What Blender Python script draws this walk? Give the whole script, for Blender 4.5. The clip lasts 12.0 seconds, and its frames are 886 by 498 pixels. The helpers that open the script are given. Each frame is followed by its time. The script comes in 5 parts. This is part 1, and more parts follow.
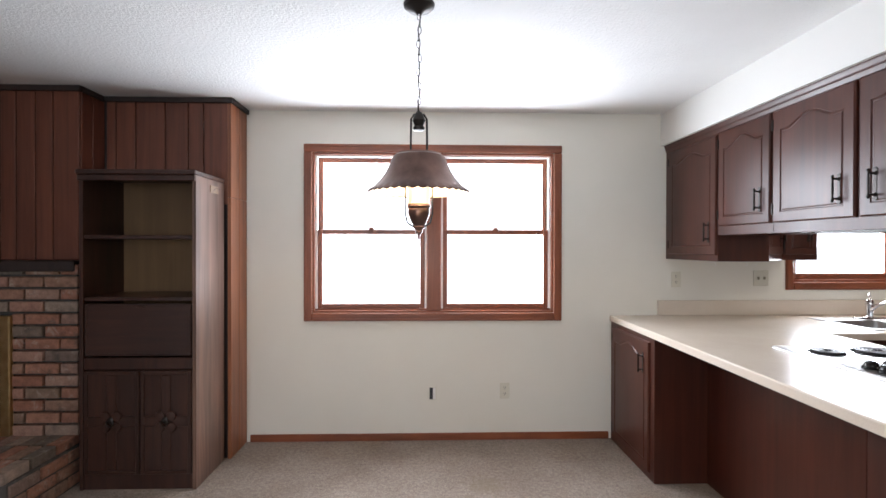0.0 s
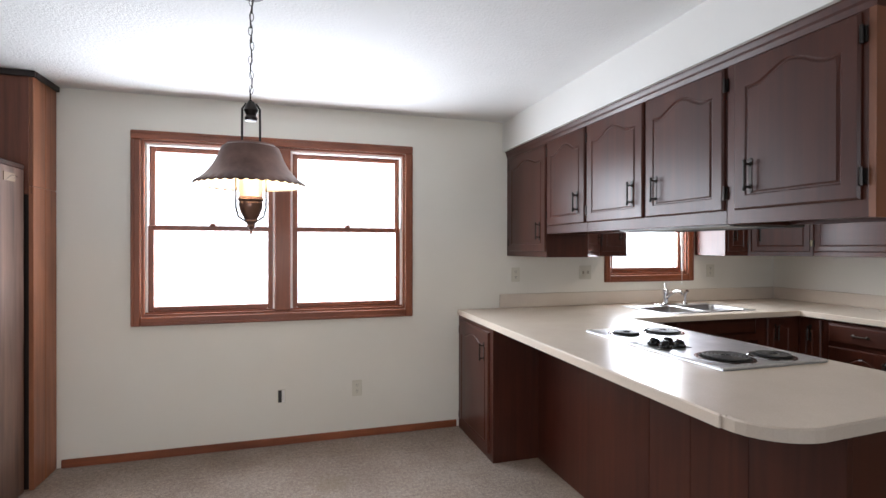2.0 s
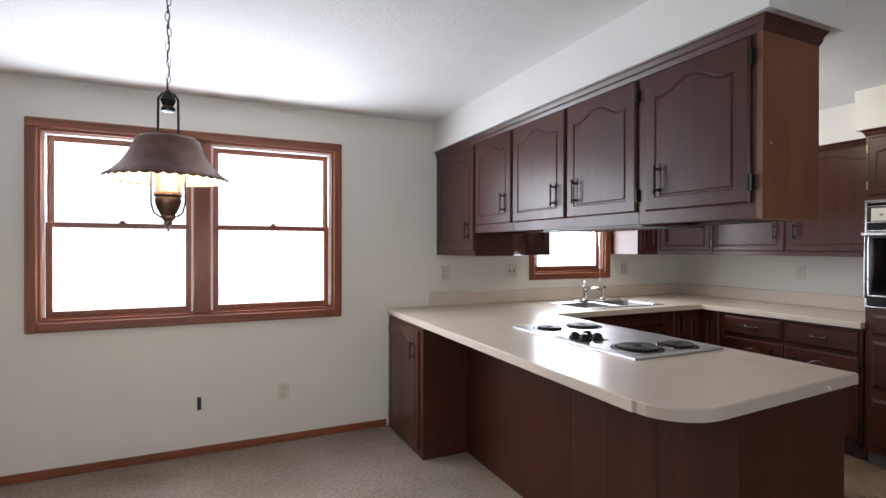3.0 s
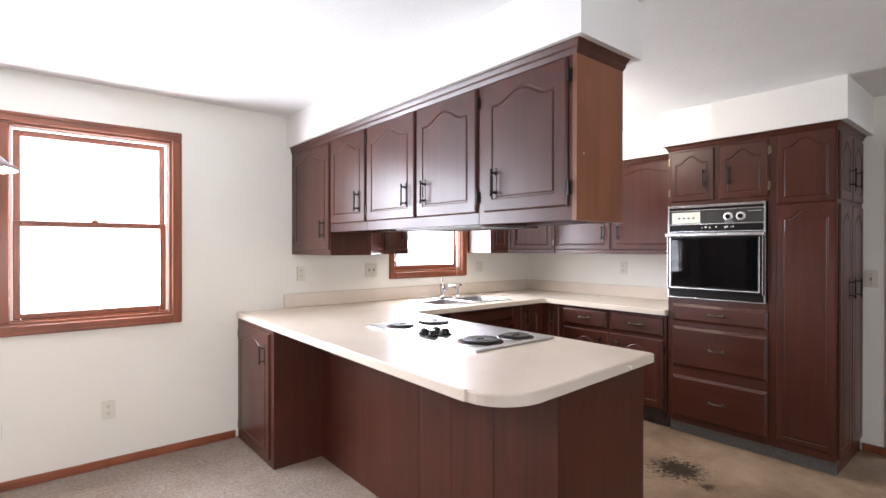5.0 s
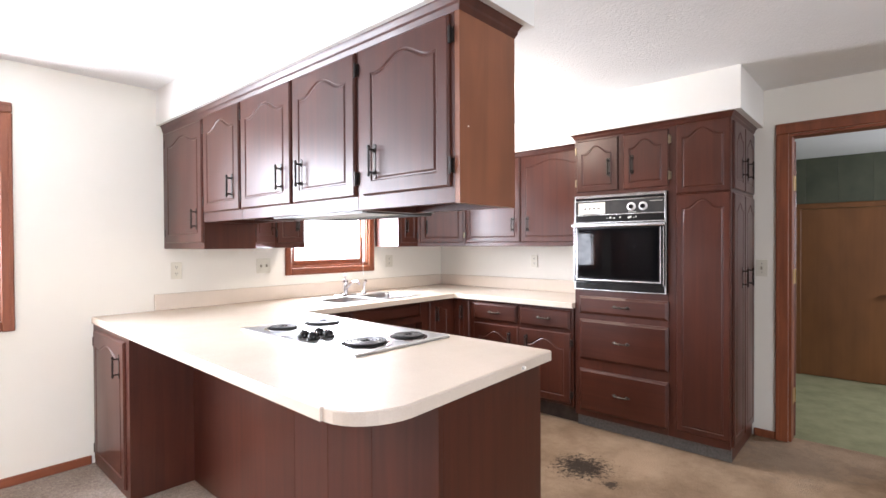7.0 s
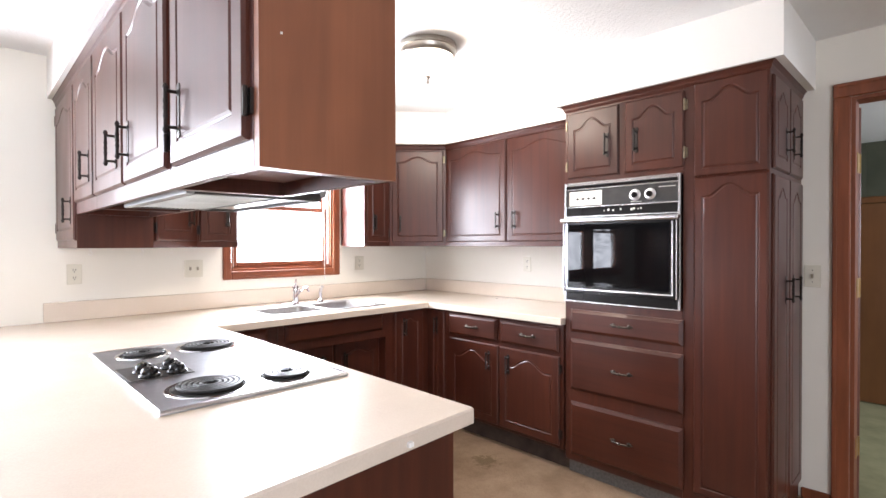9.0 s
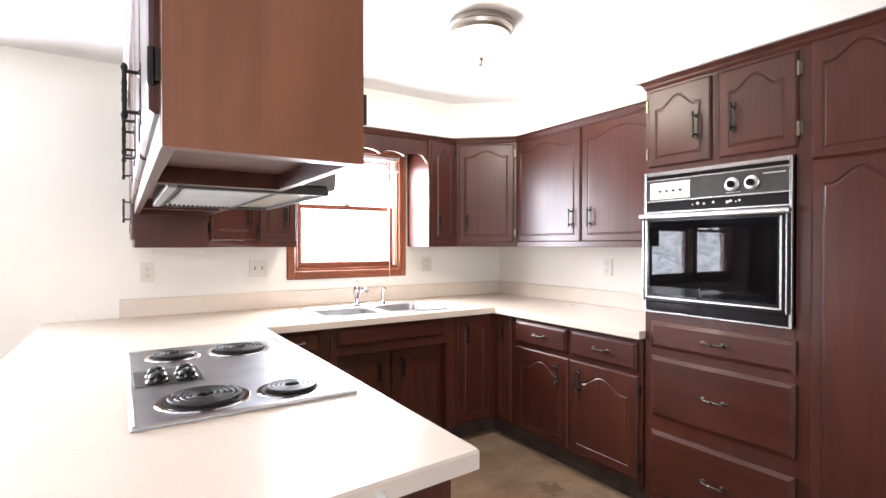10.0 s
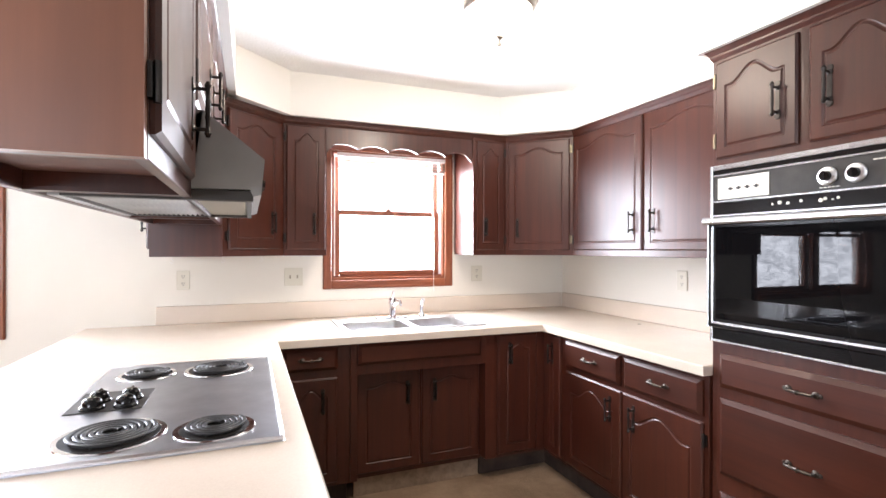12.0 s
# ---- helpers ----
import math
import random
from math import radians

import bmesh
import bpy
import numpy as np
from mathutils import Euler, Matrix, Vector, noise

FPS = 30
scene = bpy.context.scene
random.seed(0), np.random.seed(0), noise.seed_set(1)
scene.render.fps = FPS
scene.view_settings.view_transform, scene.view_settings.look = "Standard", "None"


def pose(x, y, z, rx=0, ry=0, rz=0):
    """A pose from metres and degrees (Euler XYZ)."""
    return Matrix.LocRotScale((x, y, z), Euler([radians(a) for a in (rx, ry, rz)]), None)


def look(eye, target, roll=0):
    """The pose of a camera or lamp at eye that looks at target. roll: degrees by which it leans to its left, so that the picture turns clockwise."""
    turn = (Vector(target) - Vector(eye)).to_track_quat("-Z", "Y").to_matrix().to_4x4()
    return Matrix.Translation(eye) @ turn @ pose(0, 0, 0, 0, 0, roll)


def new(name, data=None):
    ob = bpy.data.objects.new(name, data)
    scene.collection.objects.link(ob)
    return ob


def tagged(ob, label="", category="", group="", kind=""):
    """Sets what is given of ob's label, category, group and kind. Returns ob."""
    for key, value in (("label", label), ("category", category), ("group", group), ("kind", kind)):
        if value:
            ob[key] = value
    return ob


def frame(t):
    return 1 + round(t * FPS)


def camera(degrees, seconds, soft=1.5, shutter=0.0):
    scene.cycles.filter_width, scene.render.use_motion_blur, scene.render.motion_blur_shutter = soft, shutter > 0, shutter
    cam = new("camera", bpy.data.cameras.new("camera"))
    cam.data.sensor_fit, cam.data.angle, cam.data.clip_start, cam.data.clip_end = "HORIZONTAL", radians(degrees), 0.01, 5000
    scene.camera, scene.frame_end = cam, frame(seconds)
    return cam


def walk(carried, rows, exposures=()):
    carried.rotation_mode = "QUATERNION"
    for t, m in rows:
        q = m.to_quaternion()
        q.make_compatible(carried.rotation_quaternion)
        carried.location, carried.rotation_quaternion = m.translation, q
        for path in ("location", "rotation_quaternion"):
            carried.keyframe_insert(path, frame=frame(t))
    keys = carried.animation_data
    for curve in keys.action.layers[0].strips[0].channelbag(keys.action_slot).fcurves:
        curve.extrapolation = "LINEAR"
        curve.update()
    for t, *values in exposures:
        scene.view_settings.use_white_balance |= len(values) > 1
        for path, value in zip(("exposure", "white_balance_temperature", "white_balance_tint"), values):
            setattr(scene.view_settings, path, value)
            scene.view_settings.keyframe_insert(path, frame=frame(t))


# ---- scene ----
cam = camera(83.7, 12.0)
PATH = [
    (0, (0.213, 0.423, 1.423), (0.275, 2.422, 1.412), 0.1),
    (0.5, (0.243, 0.401, 1.412), (0.407, 2.395, 1.405), 0.2),
    (1, (0.274, 0.393, 1.416), (0.585, 2.368, 1.405), 0.2),
    (1.5, (0.308, 0.381, 1.408), (0.76, 2.329, 1.397), 0.2),
    (2, (0.341, 0.367, 1.399), (0.915, 2.283, 1.393), 0.1),
    (2.5, (0.332, 0.364, 1.397), (1.04, 2.235, 1.391), 0.2),
    (3, (0.329, 0.353, 1.393), (1.17, 2.167, 1.387), 0.1),
    (3.5, (0.373, 0.343, 1.397), (1.329, 2.099, 1.385), 0.1),
    (5.5, (0.432, 0.285, 1.388), (1.793, 1.751, 1.378), 0.0),
    (6, (0.465, 0.305, 1.387), (1.896, 1.702, 1.369), 0.0),
    (6.5, (0.561, 0.343, 1.37), (2.035, 1.694, 1.351), -0.1),
    (7, (0.754, 0.361, 1.359), (2.237, 1.703, 1.337), -0.3),
    (7.5, (0.971, 0.38, 1.365), (2.455, 1.72, 1.345), -0.3),
    (7.7, (1.051, 0.399, 1.356), (2.535, 1.739, 1.336), -0.2),
    (9.3, (1.709, 0.525, 1.349), (3.023, 2.032, 1.333), -0.1),
    (9.5, (1.778, 0.522, 1.353), (3.019, 2.091, 1.339), -0.1),
    (10, (1.937, 0.569, 1.347), (3.024, 2.248, 1.33), 0.0),
    (10.5, (2.09, 0.643, 1.338), (3.047, 2.399, 1.326), 0.1),
    (11, (2.214, 0.66, 1.358), (3.091, 2.457, 1.347), 0.1),
    (11.5, (2.324, 0.668, 1.368), (3.131, 2.498, 1.363), 0.1),
    (12, (2.429, 0.669, 1.375), (3.161, 2.53, 1.374), 0.1),
]
EXPOSURES = [(t, stops, 6080, 12.0 if t < 4 else 15.5) for t, stops in ((0, 0.05), (1.5, -0.1), (2.0, -0.2), (2.5, -0.36), (3.5, -0.34), (5.3, 1.02), (6.0, 1.24), (9.5, 1.4), (12, 1.37))]
walk(cam, [(t, look(eye, target, roll)) for t, eye, target, roll in PATH], EXPOSURES)

# ---- light ----
world = bpy.data.worlds.new("world")
scene.world = world
world.use_nodes = True
wn = world.node_tree
sky = wn.nodes.new("ShaderNodeTexSky")
sky.sky_type, sky.sun_disc = "NISHITA", False
sky.sun_elevation, sky.sun_rotation = radians(35), radians(200)
wn.links.new(sky.outputs[0], wn.nodes["Background"].inputs[0])
wn.nodes["Background"].inputs[1].default_value = 0.12


def area_lamp(name, m, w, h, power, colour):
    data = bpy.data.lights.new(name, "AREA")
    data.shape, data.size, data.size_y, data.energy, data.color = "RECTANGLE", w, h, power, colour
    ob = new(name, data)
    ob.matrix_world = m
    return ob


def point_lamp(name, at, power, colour, size=0.03):
    data = bpy.data.lights.new(name, "POINT")
    data.energy, data.color, data.shadow_soft_size = power, colour, size
    ob = new(name, data)
    ob.location = at
    return ob


DAY = (0.95, 0.98, 1.0)
area_lamp("dining_window_daylight", look((0.26, 4.26, 1.52), (0.26, 0, 1.9)), 1.95, 1.3, 185, DAY)
area_lamp("sink_window_daylight", look((3.36, 4.26, 1.6), (3.36, 0, 1.5)), 0.95, 1.05, 84, DAY)
area_lamp("living_window_daylight", look((-0.9, -3.95, 1.45), (-0.9, 0, 1.45)), 2.6, 1.5, 82, DAY)
# last lamp is an added fill that brightens the hall; its window is invented
area_lamp("hall_window_daylight", look((6.6, -1.45, 1.6), (6.6, 1, 0.6)), 0.8, 0.8, 22, DAY)

# the snowy trees outside break up the dining window's light
sun_lamp = bpy.data.lights["dining_window_daylight"]
sun_lamp.use_nodes = True
ln = sun_lamp.node_tree
geo, lm, lt, lr = (ln.nodes.new(k) for k in ("ShaderNodeNewGeometry", "ShaderNodeMapping", "ShaderNodeTexNoise", "ShaderNodeValToRGB"))
lm.inputs["Scale"].default_value = (9.0, 12.0, 1.0)
lt.inputs["Detail"].default_value, lt.inputs["Roughness"].default_value = 8.0, 0.75
lt.inputs["Scale"].default_value, lt.inputs["Distortion"].default_value = 1.0, 1.5
lr.color_ramp.elements[0].position, lr.color_ramp.elements[0].color = 0.38, (0.45, 0.46, 0.48, 1)
lr.color_ramp.elements[1].position, lr.color_ramp.elements[1].color = 0.60, (1.2, 1.2, 1.2, 1)
ln.links.new(geo.outputs["Parametric"], lm.inputs[0])
ln.links.new(lm.outputs[0], lt.inputs["Vector"])
ln.links.new(lt.outputs["Fac"], lr.inputs[0])
ln.links.new(lr.outputs[0], ln.nodes["Emission"].inputs[0])
WARM = (1.0, 0.72, 0.42)
point_lamp("pendant_bulb_light", (0.177, 2.435, 1.67), 12, WARM, 0.025)
point_lamp("kitchen_lamp_light", (3.380, 2.465, 2.31), 22, (1.0, 0.87, 0.67), 0.11)


# ---- materials ----
def mat(name, colour, rough=0.5, metal=0.0, spec=0.5, coat=0.0):
    m = bpy.data.materials.new(name)
    m.use_nodes = True
    b = m.node_tree.nodes["Principled BSDF"]
    b.inputs["Base Color"].default_value = (*colour, 1)
    b.inputs["Roughness"].default_value = rough
    b.inputs["Metallic"].default_value = metal
    b.inputs["Specular IOR Level"].default_value = spec
    b.inputs["Coat Weight"].default_value = coat
    b.inputs["Coat Roughness"].default_value = 0.12
    return m


def coords(nt, scale, random_shift=True):
    tc = nt.nodes.new("ShaderNodeTexCoord")
    mp = nt.nodes.new("ShaderNodeMapping")
    mp.inputs["Scale"].default_value = scale
    nt.links.new(tc.outputs["Object"], mp.inputs["Vector"])
    if random_shift:
        info = nt.nodes.new("ShaderNodeObjectInfo")
        mul = nt.nodes.new("ShaderNodeMath")
        mul.operation = "MULTIPLY"
        mul.inputs[1].default_value = 17.0
        nt.links.new(info.outputs["Random"], mul.inputs[0])
        nt.links.new(mul.outputs[0], mp.inputs["Location"])
    return mp.outputs[0]


def noise_fac(nt, vec, scale, detail=4.0, rough=0.6, distort=0.0):
    n = nt.nodes.new("ShaderNodeTexNoise")
    n.inputs["Scale"].default_value = scale
    n.inputs["Detail"].default_value = detail
    n.inputs["Roughness"].default_value = rough
    n.inputs["Distortion"].default_value = distort
    nt.links.new(vec, n.inputs["Vector"])
    return n.outputs["Fac"]


def ramp(nt, fac, stops):
    r = nt.nodes.new("ShaderNodeValToRGB")
    els = r.color_ramp.elements
    while len(els) < len(stops):
        els.new(0.5)
    for el, (at, c) in zip(els, stops):
        el.position = at
        el.color = (*c, 1)
    nt.links.new(fac, r.inputs[0])
    return r.outputs[0]


def mix(nt, kind, fac, a, b):
    n = nt.nodes.new("ShaderNodeMix")
    n.data_type, n.blend_type = "RGBA", kind
    for sock, v in ((n.inputs["Factor"], fac), (n.inputs["A"], a), (n.inputs["B"], b)):
        if isinstance(v, (int, float)):
            sock.default_value = v
        elif isinstance(v, tuple):
            sock.default_value = (*v, 1)
        else:
            nt.links.new(v, sock)
    return n.outputs["Result"]


def bump(nt, fac, strength, distance, onto=None):
    n = nt.nodes.new("ShaderNodeBump")
    n.inputs["Strength"].default_value = strength
    n.inputs["Distance"].default_value = distance
    nt.links.new(fac, n.inputs["Height"])
    if onto is not None:
        nt.links.new(onto, n.inputs["Normal"])
    return n.outputs[0]


def wood(name, dark, light, rough=0.3, coat=0.25, grain=(24, 24, 1.1), blotch=2.2, spec=0.5):
    """Stained wood with its grain along z."""
    m = mat(name, light, rough, spec=spec, coat=coat)
    nt = m.node_tree
    b = nt.nodes["Principled BSDF"]
    v = coords(nt, grain)
    fine = noise_fac(nt, v, 1.0, 6.0, 0.65, 0.6)
    streak = noise_fac(nt, coords(nt, tuple(g * 0.22 for g in grain)), 1.0, 4.0, 0.6, 0.8)
    wide = noise_fac(nt, coords(nt, (1.0, 1.0, 0.45)), blotch, 3.0)
    c = ramp(nt, fine, [(0.2, dark), (0.8, light)])
    c = mix(nt, "MULTIPLY", 0.26, c, ramp(nt, streak, [(0.3, (0.66, 0.62, 0.60)), (0.65, (1.12, 1.1, 1.08))]))
    c = mix(nt, "MULTIPLY", 0.75, c, ramp(nt, wide, [(0.3, (0.64, 0.60, 0.58)), (0.7, (1.2, 1.16, 1.1))]))
    nt.links.new(c, b.inputs["Base Color"])
    sheen = nt.nodes.new("ShaderNodeMapRange")
    sheen.inputs["From Min"].default_value, sheen.inputs["From Max"].default_value = 0.3, 0.7
    sheen.inputs["To Min"].default_value, sheen.inputs["To Max"].default_value = rough - 0.02, rough + 0.08
    nt.links.new(noise_fac(nt, coords(nt, (1.0, 1.0, 0.6)), 3.2, 1.5, 0.5), sheen.inputs["Value"])
    nt.links.new(sheen.outputs[0], b.inputs["Roughness"])
    nt.links.new(bump(nt, fine, 0.06, 0.001), b.inputs["Normal"])
    return m


def mottled(name, a, b_, rough, scale, bump_scale=0.0, bump_str=0.0, bump_dist=0.001, metal=0.0, spec=0.5):
    m = mat(name, a, rough, metal, spec)
    nt = m.node_tree
    b = nt.nodes["Principled BSDF"]
    v = coords(nt, (1, 1, 1))
    f = noise_fac(nt, v, scale, 5.0, 0.6)
    nt.links.new(ramp(nt, f, [(0.3, a), (0.7, b_)]), b.inputs["Base Color"])
    if bump_scale:
        nt.links.new(bump(nt, noise_fac(nt, v, bump_scale, 3.0), bump_str, bump_dist), b.inputs["Normal"])
    return m


WALL = mottled("wall_paint", (0.72, 0.692, 0.615), (0.755, 0.727, 0.65), 0.6, 1.3, 160, 0.12, 0.001, spec=0.3)
CEIL = mottled("ceiling_texture", (0.80, 0.80, 0.79), (0.84, 0.84, 0.83), 0.85, 2.0, 72, 0.7, 0.006, spec=0.2)
SOFFIT = mottled("soffit_paint", (0.76, 0.75, 0.715), (0.79, 0.78, 0.745), 0.6, 1.5, 120, 0.12, 0.001, spec=0.3)
CAB = wood("walnut_stain", (0.039, 0.0112, 0.0072), (0.083, 0.0235, 0.0130), 0.31, 0.0, spec=0.40)
# the walnut again, lightened to orange for daylight falling on the end panel
CAB_END_LIT = wood("walnut_end_lit", (0.18, 0.068, 0.033), (0.272, 0.104, 0.049), 0.36, 0.06, (15, 15, 0.9), 3.0, spec=0.45)
DRAWER = wood("walnut_drawer_front", (0.036, 0.0098, 0.0054), (0.078, 0.0212, 0.0112), 0.33, 0.0, (1.1, 24, 24), spec=0.34)
CAB_IN = wood("cabinet_underside", (0.095, 0.040, 0.028), (0.165, 0.072, 0.050), 0.5, 0.0)
TRIM = wood("red_oak_trim", (0.155, 0.044, 0.0175), (0.285, 0.086, 0.034), 0.4, 0.06, (30, 30, 2.0))
TRIM_H = wood("red_oak_trim_long", (0.155, 0.044, 0.0175), (0.285, 0.086, 0.034), 0.4, 0.06, (2.0, 30, 30))
PANEL = wood("redwood_panelling", (0.075, 0.022, 0.0115), (0.20, 0.064, 0.032), 0.45, 0.1, (26, 26, 1.2))
# PANEL's redwood in a lighter colour, used on the return face only
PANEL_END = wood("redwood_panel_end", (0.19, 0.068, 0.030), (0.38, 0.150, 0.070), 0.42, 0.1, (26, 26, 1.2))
BOOK = wood("bookcase_oak_print", (0.016, 0.0064, 0.0042), (0.066, 0.0252, 0.0158), 0.36, 0.12, (24, 24, 1.6))
BOOK_H = wood("bookcase_oak_print_across", (0.016, 0.0066, 0.0045), (0.060, 0.0235, 0.0153), 0.36, 0.12, (1.6, 24, 24))
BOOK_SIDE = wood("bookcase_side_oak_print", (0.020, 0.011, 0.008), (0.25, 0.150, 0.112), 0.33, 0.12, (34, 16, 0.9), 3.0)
BOOK_BACK = wood("bookcase_back_board", (0.115, 0.063, 0.024), (0.165, 0.094, 0.037), 0.6, 0.0)
DOOR_W = wood("brown_flush_door", (0.15, 0.060, 0.019), (0.185, 0.077, 0.025), 0.45, 0.1)
DARKWOOD = wood("black_brown_moulding", (0.012, 0.007, 0.006), (0.035, 0.02, 0.016), 0.5, 0.0)
IRON = mat("black_iron", (0.042, 0.037, 0.034), 0.36, 0.85)
PEWTER = mottled("worn_pewter", (0.045, 0.038, 0.032), (0.13, 0.112, 0.095), 0.4, 60, metal=0.9)
BRASS = mottled("aged_brass", (0.42, 0.30, 0.13), (0.55, 0.42, 0.22), 0.35, 20, metal=1.0)
CHROME = mat("chrome", (0.78, 0.78, 0.80), 0.12, 1.0)
STEEL = mottled("brushed_steel", (0.47, 0.485, 0.52), (0.62, 0.635, 0.67), 0.33, 9, 60, 0.05, 0.0005, metal=1.0)
SINKM = mottled("sink_steel", (0.46, 0.465, 0.47), (0.60, 0.605, 0.61), 0.34, 9, metal=1.0)
ALU = mottled("aluminium_mesh", (0.22, 0.215, 0.20), (0.34, 0.33, 0.30), 0.4, 7, metal=1.0)
RING = mottled("brushed_nickel", (0.36, 0.33, 0.29), (0.46, 0.43, 0.38), 0.38, 12, metal=1.0)
HOODM = mottled("grey_hood_enamel", (0.27, 0.27, 0.265), (0.32, 0.32, 0.312), 0.4, 6)
CTRL = mat("dark_grey_enamel", (0.055, 0.050, 0.046), 0.5, spec=0.3)
SATIN = mottled("satin_steel_rim", (0.70, 0.70, 0.71), (0.80, 0.80, 0.80), 0.34, 30, metal=1.0)
BLACK = mat("black_enamel", (0.009, 0.0085, 0.0085), 0.16, spec=0.3)
COIL = mat("burner_coil", (0.024, 0.023, 0.023), 0.46, 0.0, 0.35)
SOOT = mottled("burnt_enamel", (0.012, 0.011, 0.010), (0.035, 0.030, 0.027), 0.7, 40, spec=0.15)
GLASSBLACK = mat("oven_glass", (0.003, 0.003, 0.0035), 0.02, spec=0.11)
PANELGREY = mottled("scuffed_black_panel", (0.016, 0.015, 0.014), (0.034, 0.031, 0.028), 0.42, 14, spec=0.4)
DIRTY = mottled("grimy_toe_board", (0.030, 0.020, 0.016), (0.075, 0.052, 0.040), 0.8, 9, 60, 0.3, 0.002, spec=0.2)
LENS = mat("yellowed_lens", (0.30, 0.28, 0.22), 0.3)
DIAL = mat("dial_cream", (0.72, 0.70, 0.62), 0.4)
PLATE = mat("switch_plate_ivory", (0.62, 0.59, 0.49), 0.4)
TOGGLE = mat("aged_toggle", (0.30, 0.27, 0.20), 0.4)
SLOT = mat("dark_slot", (0.02, 0.02, 0.02), 0.6)
VINYL = mat("white_vinyl_track", (0.78, 0.77, 0.74), 0.45)
TANSTRIP = mottled("dirty_tan_carpet_strip", (0.20, 0.14, 0.095), (0.34, 0.25, 0.175), 0.95, 20, 200, 0.5, 0.003, spec=0.1)
TOE = mottled("grey_carpet_strip", (0.095, 0.086, 0.077), (0.16, 0.147, 0.132), 0.95, 70, 300, 0.6, 0.003, spec=0.1)
BULB = mat("lamp_glow", (1, 0.9, 0.7), 0.3)
BULB.node_tree.nodes["Principled BSDF"].inputs["Emission Color"].default_value = (1, 0.70, 0.38, 1)
BULB.node_tree.nodes["Principled BSDF"].inputs["Emission Strength"].default_value = 3
DOME = mat("lit_opal_glass", (0.9, 0.88, 0.82), 0.3)
DOME.node_tree.nodes["Principled BSDF"].inputs["Emission Color"].default_value = (1, 0.88, 0.70, 1)
DOME.node_tree.nodes["Principled BSDF"].inputs["Emission Strength"].default_value = 1.0
GREEN = mottled("dark_green_wall", (0.050, 0.056, 0.036), (0.085, 0.090, 0.058), 0.5, 3)
GREENFLOOR = mottled("sage_green_carpet", (0.20, 0.19, 0.105), (0.285, 0.27, 0.155), 0.95, 5, 200, 0.5, 0.003, spec=0.1)
PINE = wood("white_pine_lath", (0.28, 0.20, 0.13), (0.40, 0.30, 0.21), 0.5, 0)
HINGE = mottled("tarnished_brass_hinge", (0.16, 0.125, 0.08), (0.34, 0.28, 0.19), 0.42, 30, metal=0.8)
OVTRIM = mottled("oven_trim_steel", (0.50, 0.50, 0.51), (0.64, 0.64, 0.645), 0.26, 30, metal=1.0)


def glass_mat():
    m = bpy.data.materials.new("window_glass")
    m.use_nodes = True
    nt = m.node_tree
    nt.nodes.remove(nt.nodes["Principled BSDF"])
    out = nt.nodes["Material Output"]
    clear, shine = nt.nodes.new("ShaderNodeBsdfTransparent"), nt.nodes.new("ShaderNodeBsdfGlossy")
    shine.inputs["Roughness"].default_value = 0.02
    mx = nt.nodes.new("ShaderNodeMixShader")
    mx.inputs[0].default_value = 0.05
    nt.links.new(clear.outputs[0], mx.inputs[1])
    nt.links.new(shine.outputs[0], mx.inputs[2])
    nt.links.new(mx.outputs[0], out.inputs[0])
    return m


GLASS = glass_mat()
CHIMNEY = mat("lit_frosted_chimney", (0.80, 0.60, 0.48), 0.35)
CHIMNEY.node_tree.nodes["Principled BSDF"].inputs["Transmission Weight"].default_value = 0.3
CHIMNEY.node_tree.nodes["Principled BSDF"].inputs["Emission Color"].default_value = (1, 0.62, 0.42, 1)
CHIMNEY.node_tree.nodes["Principled BSDF"].inputs["Emission Strength"].default_value = 0.35


def counter_mat():
    m = mat("beige_laminate", (0.66, 0.52, 0.37), 0.27, spec=0.5)
    nt = m.node_tree
    b = nt.nodes["Principled BSDF"]
    v = coords(nt, (1, 1, 1), False)
    speck = noise_fac(nt, v, 220, 2.0)
    wide = noise_fac(nt, v, 3.0, 4.0)
    c = ramp(nt, speck, [(0.35, (0.62, 0.54, 0.452)), (0.65, (0.65, 0.572, 0.485))])
    c = mix(nt, "MULTIPLY", 0.5, c, ramp(nt, wide, [(0.3, (0.86, 0.84, 0.82)), (0.7, (1.04, 1.03, 1.02))]))
    nt.links.new(c, b.inputs["Base Color"])
    return m


COUNTER = counter_mat()


